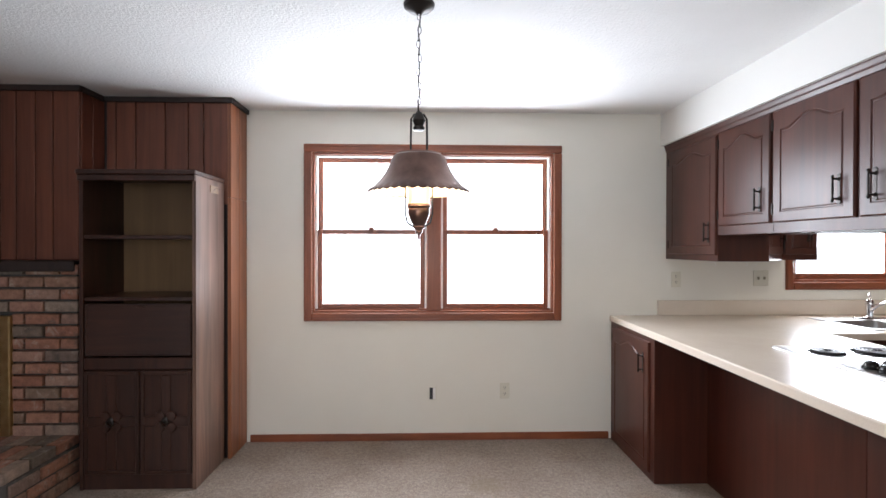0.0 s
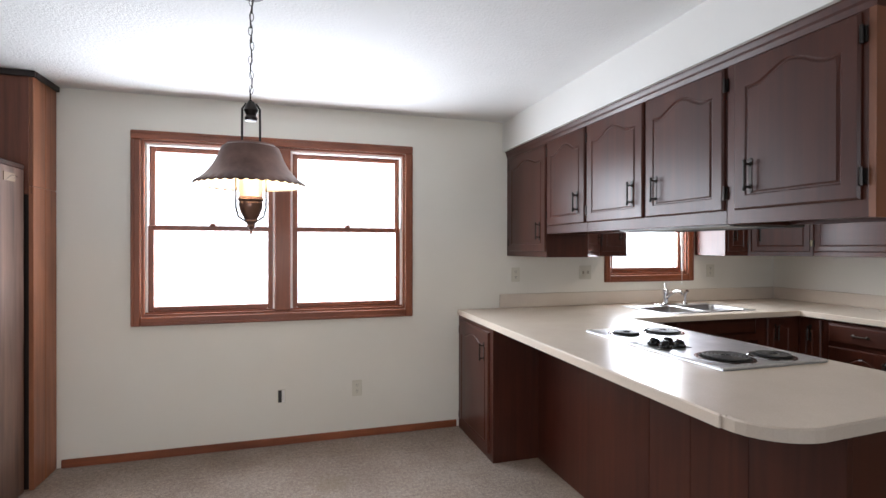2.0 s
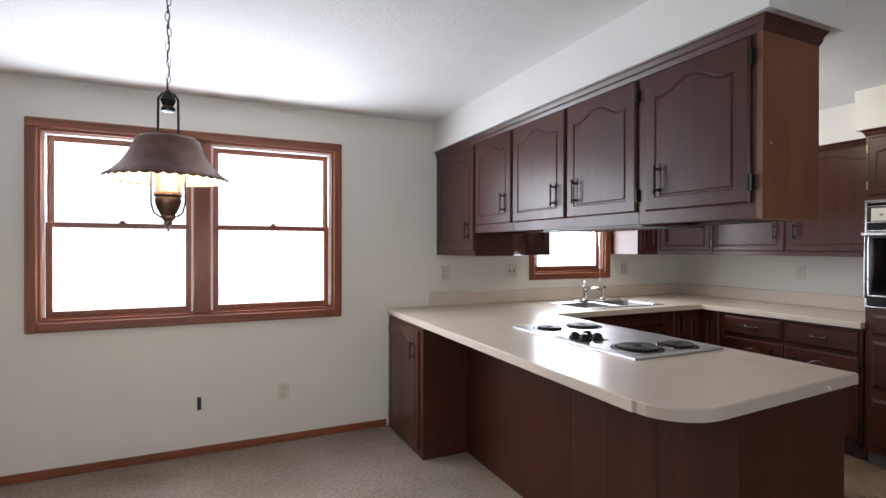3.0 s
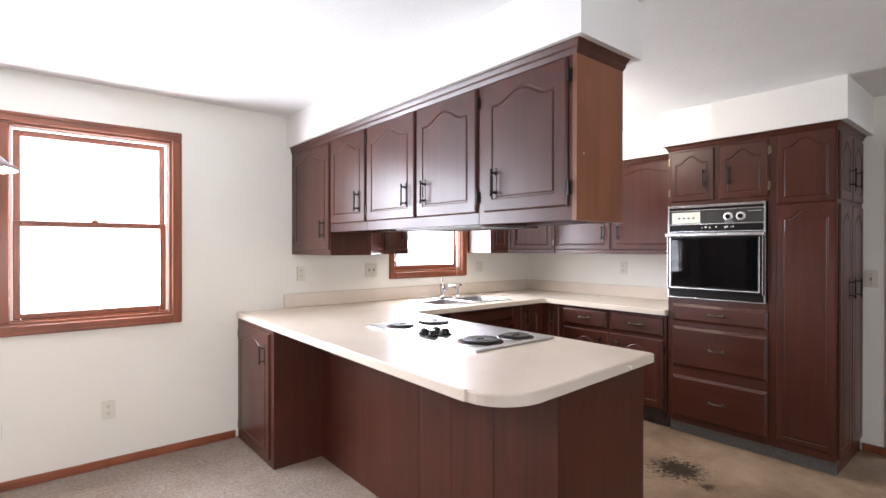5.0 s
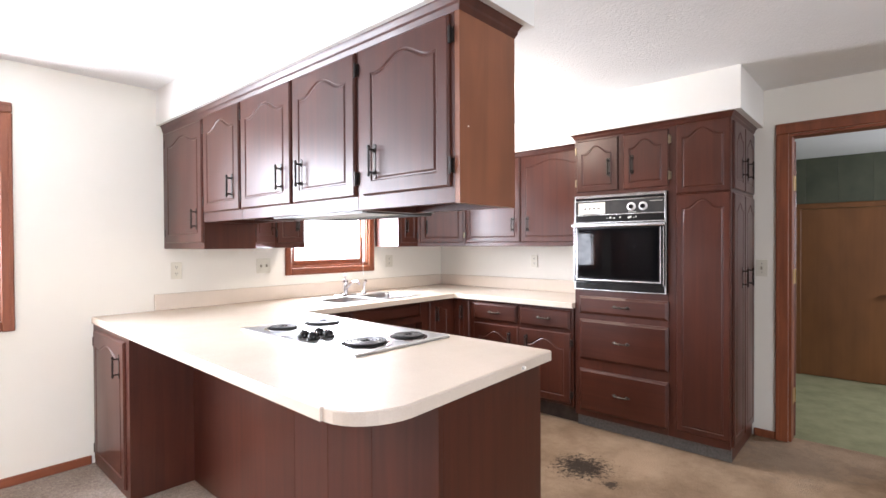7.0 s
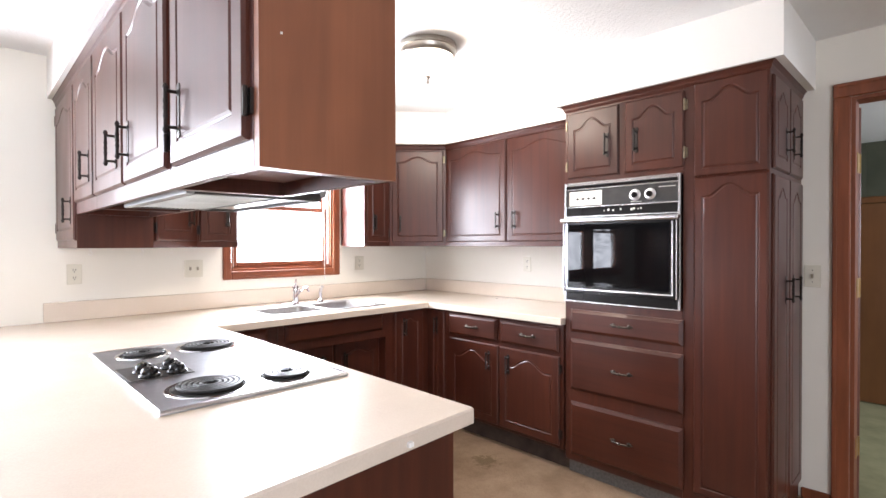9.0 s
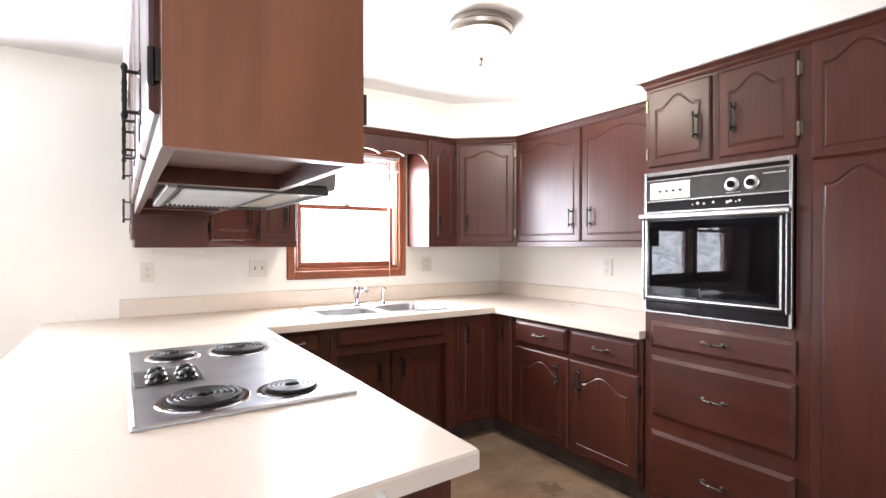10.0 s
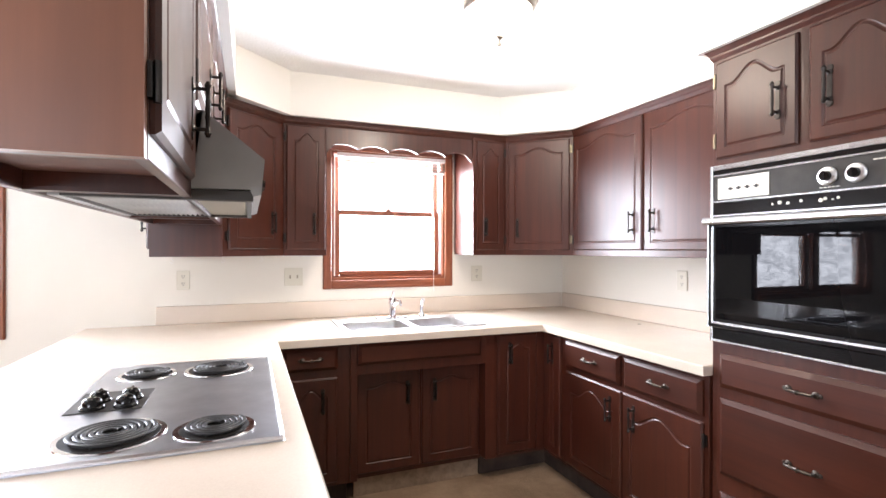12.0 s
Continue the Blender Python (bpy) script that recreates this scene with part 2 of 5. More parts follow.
def carpet_mat():
    """Grey-beige pile; the kitchen end is worn to tan, with soot-black spills and shade tinted in by the doorway."""
    m = mat("worn_carpet", (0.36, 0.31, 0.26), 0.95, spec=0.1)
    nt = m.node_tree
    b = nt.nodes["Principled BSDF"]
    v = coords(nt, (1, 1, 1), False)
    pile = noise_fac(nt, v, 260, 2.0)
    tuft = noise_fac(nt, v, 60, 3.0)
    patch = noise_fac(nt, v, 2.2, 5.0, 0.65)
    fleck = noise_fac(nt, v, 130, 3.0, 0.7)
    c = ramp(nt, fleck, [(0.3, (0.225, 0.186, 0.158)), (0.7, (0.46, 0.39, 0.335))])
    c = mix(nt, "MULTIPLY", 0.85, c, ramp(nt, noise_fac(nt, v, 42, 4.0, 0.7), [(0.32, (0.66, 0.64, 0.62)), (0.66, (1.12, 1.11, 1.1))]))
    sep = nt.nodes.new("ShaderNodeSeparateXYZ")
    nt.links.new(v, sep.inputs[0])
    edge = nt.nodes.new("ShaderNodeMapRange")
    edge.inputs["From Min"].default_value, edge.inputs["From Max"].default_value = 1.7, 2.3
    nt.links.new(sep.outputs["X"], edge.inputs["Value"])
    tan = ramp(nt, patch, [(0.3, (0.28, 0.192, 0.123)), (0.7, (0.435, 0.308, 0.204))])
    c = mix(nt, "MIX", edge.outputs[0], c, tan)
    c = mix(nt, "MULTIPLY", 0.6, c, ramp(nt, patch, [(0.35, (0.70, 0.66, 0.62)), (0.6, (1.0, 1.0, 1.0))]))

    def spill_or_shade(cx, cy, r, colour, amount, c, grain=17):
        dist = nt.nodes.new("ShaderNodeVectorMath")
        dist.operation = "DISTANCE"
        dist.inputs[1].default_value = (cx, cy, 0)
        nt.links.new(v, dist.inputs[0])
        add = nt.nodes.new("ShaderNodeMath")
        add.operation = "MULTIPLY_ADD"
        nt.links.new(noise_fac(nt, v, grain, 7.0, 0.75, 0.6), add.inputs[0])
        add.inputs[1].default_value = r * 3.2
        nt.links.new(dist.outputs["Value"], add.inputs[2])
        f = ramp(nt, add.outputs[0], [(r * 2.05, (amount,) * 3), (r * 2.5, (0, 0, 0))])
        return mix(nt, "MIX", f, c, colour)

    c = spill_or_shade(3.53, 1.745, 0.2, (0.028, 0.021, 0.017), 0.9, c, 34)
    c = spill_or_shade(3.43, 1.52, 0.06, (0.03, 0.024, 0.02), 0.8, c, 40)
    c = spill_or_shade(3.92, 2.53, 0.10, (0.17, 0.115, 0.06), 0.7, c)
    c = spill_or_shade(0.55, 3.35, 0.16, (0.21, 0.165, 0.115), 0.5, c)
    # wide brown tint by the doorway: dim floor there put into the carpet colour
    c = spill_or_shade(4.45, 0.80, 0.42, (0.21, 0.165, 0.125), 0.35, c, 6)
    c = spill_or_shade(3.0, 0.9, 0.25, (0.25, 0.20, 0.155), 0.5, c)
    nt.links.new(c, b.inputs["Base Color"])
    n1 = bump(nt, pile, 0.9, 0.005)
    nt.links.new(bump(nt, tuft, 0.8, 0.012, n1), b.inputs["Normal"])
    return m


CARPET = carpet_mat()


def brick_mat():
    m = mat("old_brick", (0.3, 0.14, 0.09), 0.85, spec=0.2)
    nt = m.node_tree
    b = nt.nodes["Principled BSDF"]
    info = nt.nodes.new("ShaderNodeObjectInfo")
    c = ramp(nt, info.outputs["Random"], [(0.0, (0.27, 0.125, 0.085)), (0.28, (0.32, 0.165, 0.115)), (0.5, (0.22, 0.15, 0.11)),
                                          (0.62, (0.13, 0.115, 0.10)), (0.8, (0.36, 0.195, 0.145)), (1.0, (0.25, 0.205, 0.165))])
    v = coords(nt, (1, 1, 1))
    f = noise_fac(nt, v, 26, 5.0, 0.7)
    c = mix(nt, "MULTIPLY", 0.8, c, ramp(nt, f, [(0.3, (0.55, 0.53, 0.5)), (0.7, (1.2, 1.15, 1.1))]))
    lime = ramp(nt, noise_fac(nt, v, 13, 6.0, 0.75, 0.5), [(0.56, (0, 0, 0)), (0.72, (0.65, 0.65, 0.65))])
    c = mix(nt, "MIX", lime, c, (0.40, 0.34, 0.29))
    soot = ramp(nt, noise_fac(nt, v, 9, 5.0, 0.7), [(0.30, (0.7, 0.7, 0.7)), (0.43, (0, 0, 0))])
    c = mix(nt, "MIX", soot, c, (0.07, 0.06, 0.052))
    nt.links.new(c, b.inputs["Base Color"])
    nt.links.new(bump(nt, noise_fac(nt, v, 90, 4.0), 0.6, 0.004), b.inputs["Normal"])
    return m


BRICK = brick_mat()
MORTAR = mottled("dark_mortar", (0.05, 0.045, 0.04), (0.09, 0.08, 0.07), 0.95, 30, 120, 0.5, 0.003)


# ---- building blocks ----
BASE = {}


def thing(name, label, category, at=(0, 0, 0), rz=0, group="", kind=""):
    """An Empty at a thing's base."""
    ob = new(name)
    m = pose(*at, 0, 0, rz)
    ob.matrix_basis = m
    BASE[ob.name] = m
    return tagged(ob, label, category, group, kind)


def obj(name, bm, material, smooth=False):
    bmesh.ops.recalc_face_normals(bm, faces=bm.faces)
    me = bpy.data.meshes.new(name)
    bm.to_mesh(me)
    bm.free()
    me.materials.append(material)
    if smooth:
        me.polygons.foreach_set("use_smooth", [True] * len(me.polygons))
        me.set_sharp_from_angle(angle=radians(35))
    return new(name, me)


def part(name, bm, material, parent, label="", smooth=False):
    """One mesh under a thing or part. Its coordinates are those of the thing."""
    ob = obj(name, bm, material, smooth)
    ob.parent = parent
    return tagged(ob, label)


def bx(bm, x0, x1, y0, y1, z0, z1, bevel=0.0):
    r = bmesh.ops.create_cube(bm, size=1.0)
    vs = r["verts"]
    for v in vs:
        v.co = Vector((x0 + (v.co.x + 0.5) * (x1 - x0), y0 + (v.co.y + 0.5) * (y1 - y0), z0 + (v.co.z + 0.5) * (z1 - z0)))
    if bevel:
        es = list({e for v in vs for e in v.link_edges})
        bmesh.ops.bevel(bm, geom=es, offset=bevel, segments=1, profile=0.5, affect="EDGES")
    return vs


def box(*a, bevel=0.0):
    bm = bmesh.new()
    bx(bm, *a, bevel=bevel)
    return bm


def moved(bm, m):
    bmesh.ops.transform(bm, matrix=m, verts=bm.verts)
    return bm


def lathe(profile, n=24, bm=None, m=None):
    """Turns a profile of (radius, z) round z."""
    bm = bm or bmesh.new()
    rings, made = [], []
    for r, z in profile:
        if r < 1e-5:
            ring = [bm.verts.new((0, 0, z))]
        else:
            ring = [bm.verts.new((r * math.cos(2 * math.pi * k / n), r * math.sin(2 * math.pi * k / n), z)) for k in range(n)]
        rings.append(ring)
        made += ring
    for a, b in zip(rings, rings[1:]):
        for k in range(n):
            j = (k + 1) % n
            if len(a) == 1 and len(b) == 1:
                continue
            if len(a) == 1:
                bm.faces.new((a[0], b[k], b[j]))
            elif len(b) == 1:
                bm.faces.new((a[k], a[j], b[0]))
            else:
                bm.faces.new((a[k], a[j], b[j], b[k]))
    if m is not None:
        bmesh.ops.transform(bm, matrix=m, verts=made)
    return bm


def tube(points, radius, n=8, bm=None, closed=False):
    """A round rod along points."""
    bm = bm or bmesh.new()
    pts = [Vector(p) for p in points]
    rings = []
    up = Vector((0.123, 0.31, 0.94)).normalized()
    for i, p in enumerate(pts):
        a = pts[i - 1] if i or closed else p
        b = pts[(i + 1) % len(pts)] if i + 1 < len(pts) or closed else p
        d = (b - a).normalized()
        s = d.cross(up)
        if s.length < 1e-3:
            s = d.cross(Vector((1, 0, 0)))
        s.normalize()
        q = d.cross(s)
        r = radius(i) if callable(radius) else radius
        rings.append([bm.verts.new(p + r * (s * math.cos(2 * math.pi * k / n) + q * math.sin(2 * math.pi * k / n))) for k in range(n)])
    pairs = list(zip(rings, rings[1:])) + ([(rings[-1], rings[0])] if closed else [])
    for a, b in pairs:
        for k in range(n):
            j = (k + 1) % n
            bm.faces.new((a[k], a[j], b[j], b[k]))
    if not closed:
        bm.faces.new(rings[0])
        bm.faces.new(rings[-1])
    return bm


def prism(outline, z0, z1, bevel=0.0):
    """A flat shape (x, y) raised from z0 to z1."""
    bm = bmesh.new()
    low = [bm.verts.new((x, y, z0)) for x, y in outline]
    high = [bm.verts.new((x, y, z1)) for x, y in outline]
    n = len(outline)
    bm.faces.new(low)
    bm.faces.new(high)
    for k in range(n):
        bm.faces.new((low[k], low[(k + 1) % n], high[(k + 1) % n], high[k]))
    if bevel:
        bm.normal_update()
        es = [e for e in bm.edges if abs(e.verts[0].co.z - e.verts[1].co.z) < 1e-6]
        bmesh.ops.bevel(bm, geom=es, offset=bevel, segments=2, profile=0.5, affect="EDGES")
    return bm


def arch_path(x0, x1, z0, z1, rise, inset=0.0, n=18):
    """A closed line with a cathedral arch at its top, inset all round."""
    x0, x1, z0, z1 = x0 + inset, x1 - inset, z0 + inset, z1 - inset
    pts = [(x0, z0), (x1, z0)]
    for k in range(n + 1):
        s = 1 - 2 * k / n
        c = min(abs(s) / 0.78, 1.0)
        lift = rise * (0.5 + 0.5 * math.cos(math.pi * c)) ** 0.85
        pts.append(((x0 + x1) / 2 + s * (x1 - x0) / 2, z1 - rise + lift))
    return pts


def routed_slab(w, h, t, margin, rise, groove=0.0045, depth=0.004):
    """A slab with eased edges and a routed line round its middle; its front faces -y at y = -t."""
    bm = bmesh.new()
    e = 0.007
    back = [bm.verts.new(p) for p in ((0, 0, 0), (w, 0, 0), (w, 0, h), (0, 0, h))]
    mid = [bm.verts.new(p) for p in ((0, -t + e, 0), (w, -t + e, 0), (w, -t + e, h), (0, -t + e, h))]
    front = [bm.verts.new(p) for p in ((e, -t, e), (w - e, -t, e), (w - e, -t, h - e), (e, -t, h - e))]
    bm.faces.new(back)
    for a, b in ((back, mid), (mid, front)):
        for k in range(4):
            bm.faces.new((a[k], a[(k + 1) % 4], b[(k + 1) % 4], b[k]))
    loops = []
    for inset, y in ((0, -t), (groove, -t + depth), (groove * 2, -t + depth * 0.9), (groove * 3.2, -t)):
        pts = arch_path(margin, w - margin, margin, h - margin, rise, inset)
        loops.append([bm.verts.new((x, y, z)) for x, z in pts])
    for a, b in zip(loops, loops[1:]):
        for k in range(len(a)):
            j = (k + 1) % len(a)
            bm.faces.new((a[k], a[j], b[j], b[k]))
    edges = []
    for loop in (front, loops[0]):
        for k in range(len(loop)):
            va, vb = loop[k], loop[(k + 1) % len(loop)]
            edges.append(bm.edges.get((va, vb)) or bm.edges.new((va, vb)))
    bmesh.ops.triangle_fill(bm, use_beauty=True, edges=edges)
    bm.faces.new(loops[-1])
    return bm


def pull_mesh(length=0.118, out=0.03):
    """A wrought pull: spindle bar on two posts with leaf-shaped ends; its foot is on y = 0, it runs along z and stands out to -y."""
    bm = bmesh.new()
    n = 14
    pts = [(0, -out, -length / 2 + length * k / n) for k in range(n + 1)]
    tube(pts, lambda i: (0.0062 if i in (5, 7, 9) else 0.0047) if 1 < i < n - 1 else (0.0075 if i in (1, n - 1) else 0.0038), 8, bm)
    bx(bm, -0.0075, 0.0075, -0.0022, 0.0005, -length * 0.42, length * 0.42, bevel=0.0008)
    for s in (-1, 1):
        lathe([(0, 0.0), (0.0115, 0.0), (0.0105, 0.0028), (0, 0.0035)], 10, bm, pose(0, 0, s * length * 0.47, 90))
        z = s * length * 0.36
        tube([(0, 0.001, z), (0, -out * 0.5, z), (0, -out, z)], 0.0042, 8, bm)
        lathe([(0, 0.0), (0.0105, 0.0), (0.0095, 0.003), (0.005, 0.006), (0, 0.006)], 10, bm, pose(0, 0, z, 90))
    return bm


def cup_pull(length=0.108):
    """A drawer pull: beaded bar along x between two leaf-shaped plates."""
    bm = bmesh.new()
    n = 20
    pts = [(-length * 0.4 + length * 0.8 * k / n, -0.020 - 0.005 * math.sin(math.pi * k / n), 0) for k in range(n + 1)]
    tube(pts, lambda i: (0.0092 if i == 10 else 0.0075 if i in (9, 11) else 0.0062 if i in (4, 16) else 0.0048), 8, bm)
    for s in (-1, 1):
        x = s * length * 0.4
        tube([(x, 0.001, 0), (x, -0.022, 0)], 0.0048, 8, bm)
        lathe([(0, 0.0), (0.0125, 0.0), (0.0115, 0.003), (0.006, 0.006), (0, 0.006)], 12, bm, pose(x, 0, 0, 90))
        lathe([(0, 0.0), (0.007, 0.0), (0.006, 0.0025), (0, 0.003)], 10, bm, pose(x + s * 0.015, 0, 0, 90))
    return bm


def hinge(bm, x, y, z):
    tube([(x, y - 0.011, z - 0.028), (x, y - 0.011, z + 0.028)], 0.0055, 8, bm)
    bx(bm, x - 0.012, x + 0.012, y - 0.006, y, z - 0.024, z + 0.024)


def leaf(cab, x0, x1, z0, z1, pull="r", rise=0.045, y=0.0, margin=0.052, pull_z=None, hinges=True, material=None, t=0.014, hinge_material=None):
    """A cabinet door on the face y of a cabinet, its pull at its right or left."""
    w, h = x1 - x0, z1 - z0
    d = part("door", moved(routed_slab(w, h, t, margin, rise), pose(x0, y, z0)), material or CAB, cab)
    if pull:
        px = x1 - margin - 0.024 if pull == "r" else x0 + margin + 0.024
        pz = pull_z if pull_z is not None else z0 + 0.14
        part("handle", moved(pull_mesh(), pose(px, y - t, pz)), IRON, d, "black wrought-iron pull", True)
        if hinges:
            hx = x0 - 0.004 if pull == "r" else x1 + 0.004
            for hz in (z0 + 0.07, z1 - 0.07):
                b = bmesh.new()
                hinge(b, hx, y, hz)
                part("hinge", b, hinge_material or IRON, d)
    return d


def drawer(cab, x0, x1, z0, z1, pull=True, y=0.0, t=0.022):
    bm = bmesh.new()
    e = 0.018
    w = [(x0, y, z0), (x1, y, z0), (x1, y, z1), (x0, y, z1)]
    a = [bm.verts.new(p) for p in w]
    b = [bm.verts.new((p[0], y - t * 0.45, p[2])) for p in w]
    c = [bm.verts.new((min(max(p[0], x0 + e), x1 - e), y - t, min(max(p[2], z0 + e), z1 - e))) for p in w]
    bm.faces.new(a)
    bm.faces.new(c)
    for p, q in ((a, b), (b, c)):
        for k in range(4):
            bm.faces.new((p[k], p[(k + 1) % 4], q[(k + 1) % 4], q[k]))
    d = part("drawer", bm, DRAWER, cab)
    if pull:
        part("handle", moved(cup_pull(), pose((x0 + x1) / 2, y - t, (z0 + z1) / 2)), PEWTER, d, "worn pewter-grey pull", True)
    return d


def carcass(cab, w, h, d, z0=0.0, recess=0.0, material=None):
    """Body panels with a recessed underside where it hangs free."""
    material = material or CAB
    if not recess:
        return part("body", box(0, w, 0, d, z0, z0 + h, bevel=0.002), material, cab)
    t = 0.02
    for a in (0, w - t):
        part("side", box(a, a + t, 0.02, d - 0.02, z0, z0 + h), material, cab)
    for a in (0, d - 0.02):
        part("face_frame", box(0, w, a, a + 0.02, z0, z0 + h, bevel=0.0015), material, cab)
    part("bottom", box(t, w - t, 0.02, d - 0.02, z0 + recess, z0 + recess + t), CAB_IN, cab)
    part("top", box(t, w - t, 0.02, d - 0.02, z0 + h - t, z0 + h), material, cab)


# ---- structure ----
WY, WX, CZ = 4.05, 4.80, 2.405
XL, YB = -4.3, -3.7


def structure(name, bm, material, label, category):
    return tagged(obj(name, bm, material), label, category, kind="structure")


structure("floor", box(XL, WX + 0.115, YB, WY, -0.12, 0), CARPET, "worn grey-beige carpet, tan and stained in the kitchen", "floor")
structure("ceiling", box(XL, WX + 0.12, YB, WY + 0.12, CZ, CZ + 0.12), CEIL, "white sprayed-texture ceiling", "ceiling")


def wall_with_holes(name, along, a0, a1, b0, b1, z0, z1, holes, material, label):
    """A wall along x or y between b0 and b1, with openings (from, to, sill, head)."""
    bm = bmesh.new()

    def put(u0, u1, w0, w1):
        if u1 - u0 > 1e-4 and w1 - w0 > 1e-4:
            bx(bm, *((u0, u1, b0, b1) if along == "x" else (b0, b1, u0, u1)), w0, w1)

    at = a0
    for h0, h1, s0, s1 in holes:
        put(at, h0, z0, z1)
        put(h0, h1, z0, s0)
        put(h0, h1, s1, z1)
        at = h1
    put(at, a1, z0, z1)
    return structure(name, bm, material, label, "wall")


WIN1 = (-0.627, 1.142, 0.935, 2.107)
WIN2 = (2.95, 3.771, 1.16, 2.04)
wall_with_holes("wall_north", "x", XL, WX + 0.12, WY, WY + 0.14, -0.12, CZ, [WIN1, WIN2], WALL, "off-white painted wall with two windows")
DOOR = (0.03, 0.872, 0.0, 2.085)
wall_with_holes("wall_east", "y", YB, WY, WX, WX + 0.12, -0.3, CZ, [(DOOR[0], DOOR[1], -0.004, DOOR[3])], WALL, "off-white painted wall with a doorway")
wall_with_holes("wall_south", "x", XL, WX, YB - 0.14, YB, -0.12, CZ, [(-2.2, 0.4, 0.7, 2.2)], WALL, "off-white painted wall with a wide window")
wall_with_holes("wall_west", "y", YB, WY, XL - 0.12, XL, -0.12, CZ, [], PANEL, "dark wood-panelled wall")


def baseboard(name, x0, x1, y0, y1):
    bm = box(x0, x1, y0, y1, 0.0, 0.054, bevel=0.004)
    structure(name, bm, TRIM_H if x1 - x0 > y1 - y0 else TRIM, "reddish-brown stained oak baseboard", "baseboard")


baseboard("baseboard_north", -1.07, 1.555, WY - 0.013, WY)
baseboard("baseboard_east", WX - 0.013, WX, 0.945, 1.07)
baseboard("baseboard_east_south", WX - 0.013, WX, YB, -0.045)


def casing(parent, along, pts, material_v, material_h, base, out, w=0.058, t=0.018):
    """Four boards round an opening on a wall: pts = (from, to, sill, head) of the inner edge; out is the wall's outward sign."""
    u0, u1, s0, s1 = pts

    def board(nm, a0, a1, z0, z1, material):
        lo, hi = sorted((base, base + out * t))
        bm = bmesh.new()
        b = (a0, a1, lo, hi) if along == "x" else (lo, hi, a0, a1)
        bx(bm, *b, z0, z1, bevel=0.005)
        lo2, hi2 = sorted((base + out * t, base + out * (t + 0.006)))
        wide = a1 - a0 > z1 - z0
        if wide:
            q = (a0 + 0.004, a1 - 0.004, lo2, hi2, z1 - 0.02 if z0 > (s0 + s1) / 2 else z0 + 0.004, z1 - 0.004 if z0 > (s0 + s1) / 2 else z0 + 0.02)
        else:
            left = a0 < (u0 + u1) / 2
            q = (a0 + 0.004 if left else a1 - 0.02, a0 + 0.02 if left else a1 - 0.004, lo2, hi2, z0 + 0.004, z1 - 0.004)
        bb = (q[0], q[1], q[2], q[3]) if along == "x" else (q[2], q[3], q[0], q[1])
        bx(bm, *bb, q[4], q[5], bevel=0.002)
        part(nm, bm, material, parent)

    board("casing_board", u0 - w, u0, s0 - (w if s0 > 0.1 else 0), s1, material_v)
    board("casing_board", u1, u1 + w, s0 - (w if s0 > 0.1 else 0), s1, material_v)
    board("casing_board", u0 - w, u1 + w, s1, s1 + w, material_h)
    if s0 > 0.1:
        board("casing_board", u0, u1, s0 - w, s0, material_h)


def sash(parent, x0, x1, z0, z1, y, stile=0.034, t=0.03):
    bm = bmesh.new()
    bx(bm, x0, x0 + stile, y, y + t, z0, z1, bevel=0.004)
    bx(bm, x1 - stile, x1, y, y + t, z0, z1, bevel=0.004)
    bx(bm, x0 + stile, x1 - stile, y + 0.001, y + t - 0.001, z0, z0 + stile, bevel=0.004)
    bx(bm, x0 + stile, x1 - stile, y + 0.001, y + t - 0.001, z1 - stile, z1, bevel=0.004)
    s = part("sash", bm, TRIM, parent)
    p = part("pane", box(x0 + stile - 0.004, x1 - stile + 0.004, y + t / 2 - 0.002, y + t / 2 + 0.002, z0 + stile - 0.004, z1 - stile + 0.004), GLASS, s, "clear glass pane")
    p.visible_shadow = False
    return s


def double_hung(parent, x0, x1, z0, z1, rail):
    """Two sashes in white tracks."""
    bm = bmesh.new()
    for a, b in ((x0, x0 + 0.014), (x1 - 0.014, x1)):
        bx(bm, a, b, WY + 0.03, WY + 0.125, z0 + 0.012, z1 - 0.012)
    part("track", bm, VINYL, parent, "white vinyl sash track")
    bm = box(x0, x1, WY + 0.03, WY + 0.125, z1 - 0.012, z1)
    part("head_jamb", bm, VINYL, parent)
    bm = box(x0, x1, WY + 0.03, WY + 0.135, z0, z0 + 0.012)
    part("window_sill", bm, TRIM_H, parent)
    sash(parent, x0 + 0.014, x1 - 0.014, z0 + 0.012, rail + 0.017, WY + 0.045)
    sash(parent, x0 + 0.014, x1 - 0.014, rail - 0.017, z1 - 0.012, WY + 0.082)
    lock = lathe([(0, 0), (0.02, 0), (0.02, 0.009), (0.012, 0.018), (0, 0.018)], 12, None, pose((x0 + x1) / 2, WY + 0.056, rail + 0.017))
    bx(lock, (x0 + x1) / 2 - 0.02, (x0 + x1) / 2 + 0.005, WY + 0.052, WY + 0.062, rail + 0.022, rail + 0.03)
    part("sash_lock", lock, TRIM, parent, "small brown sash lock", True)


def jamb_boards(parent, x0, x1, z0, z1, y0, y1):
    t = 0.016
    for a in ((x0, x0 + t, z0, z1), (x1 - t, x1, z0, z1)):
        part("jamb", box(a[0], a[1], y0, y1, a[2], a[3]), TRIM, parent)
    part("jamb", box(x0 + t, x1 - t, y0, y1, z1 - t, z1), TRIM_H, parent)
    part("jamb", box(x0 + t, x1 - t, y0, y1, z0, z0 + t), TRIM_H, parent)


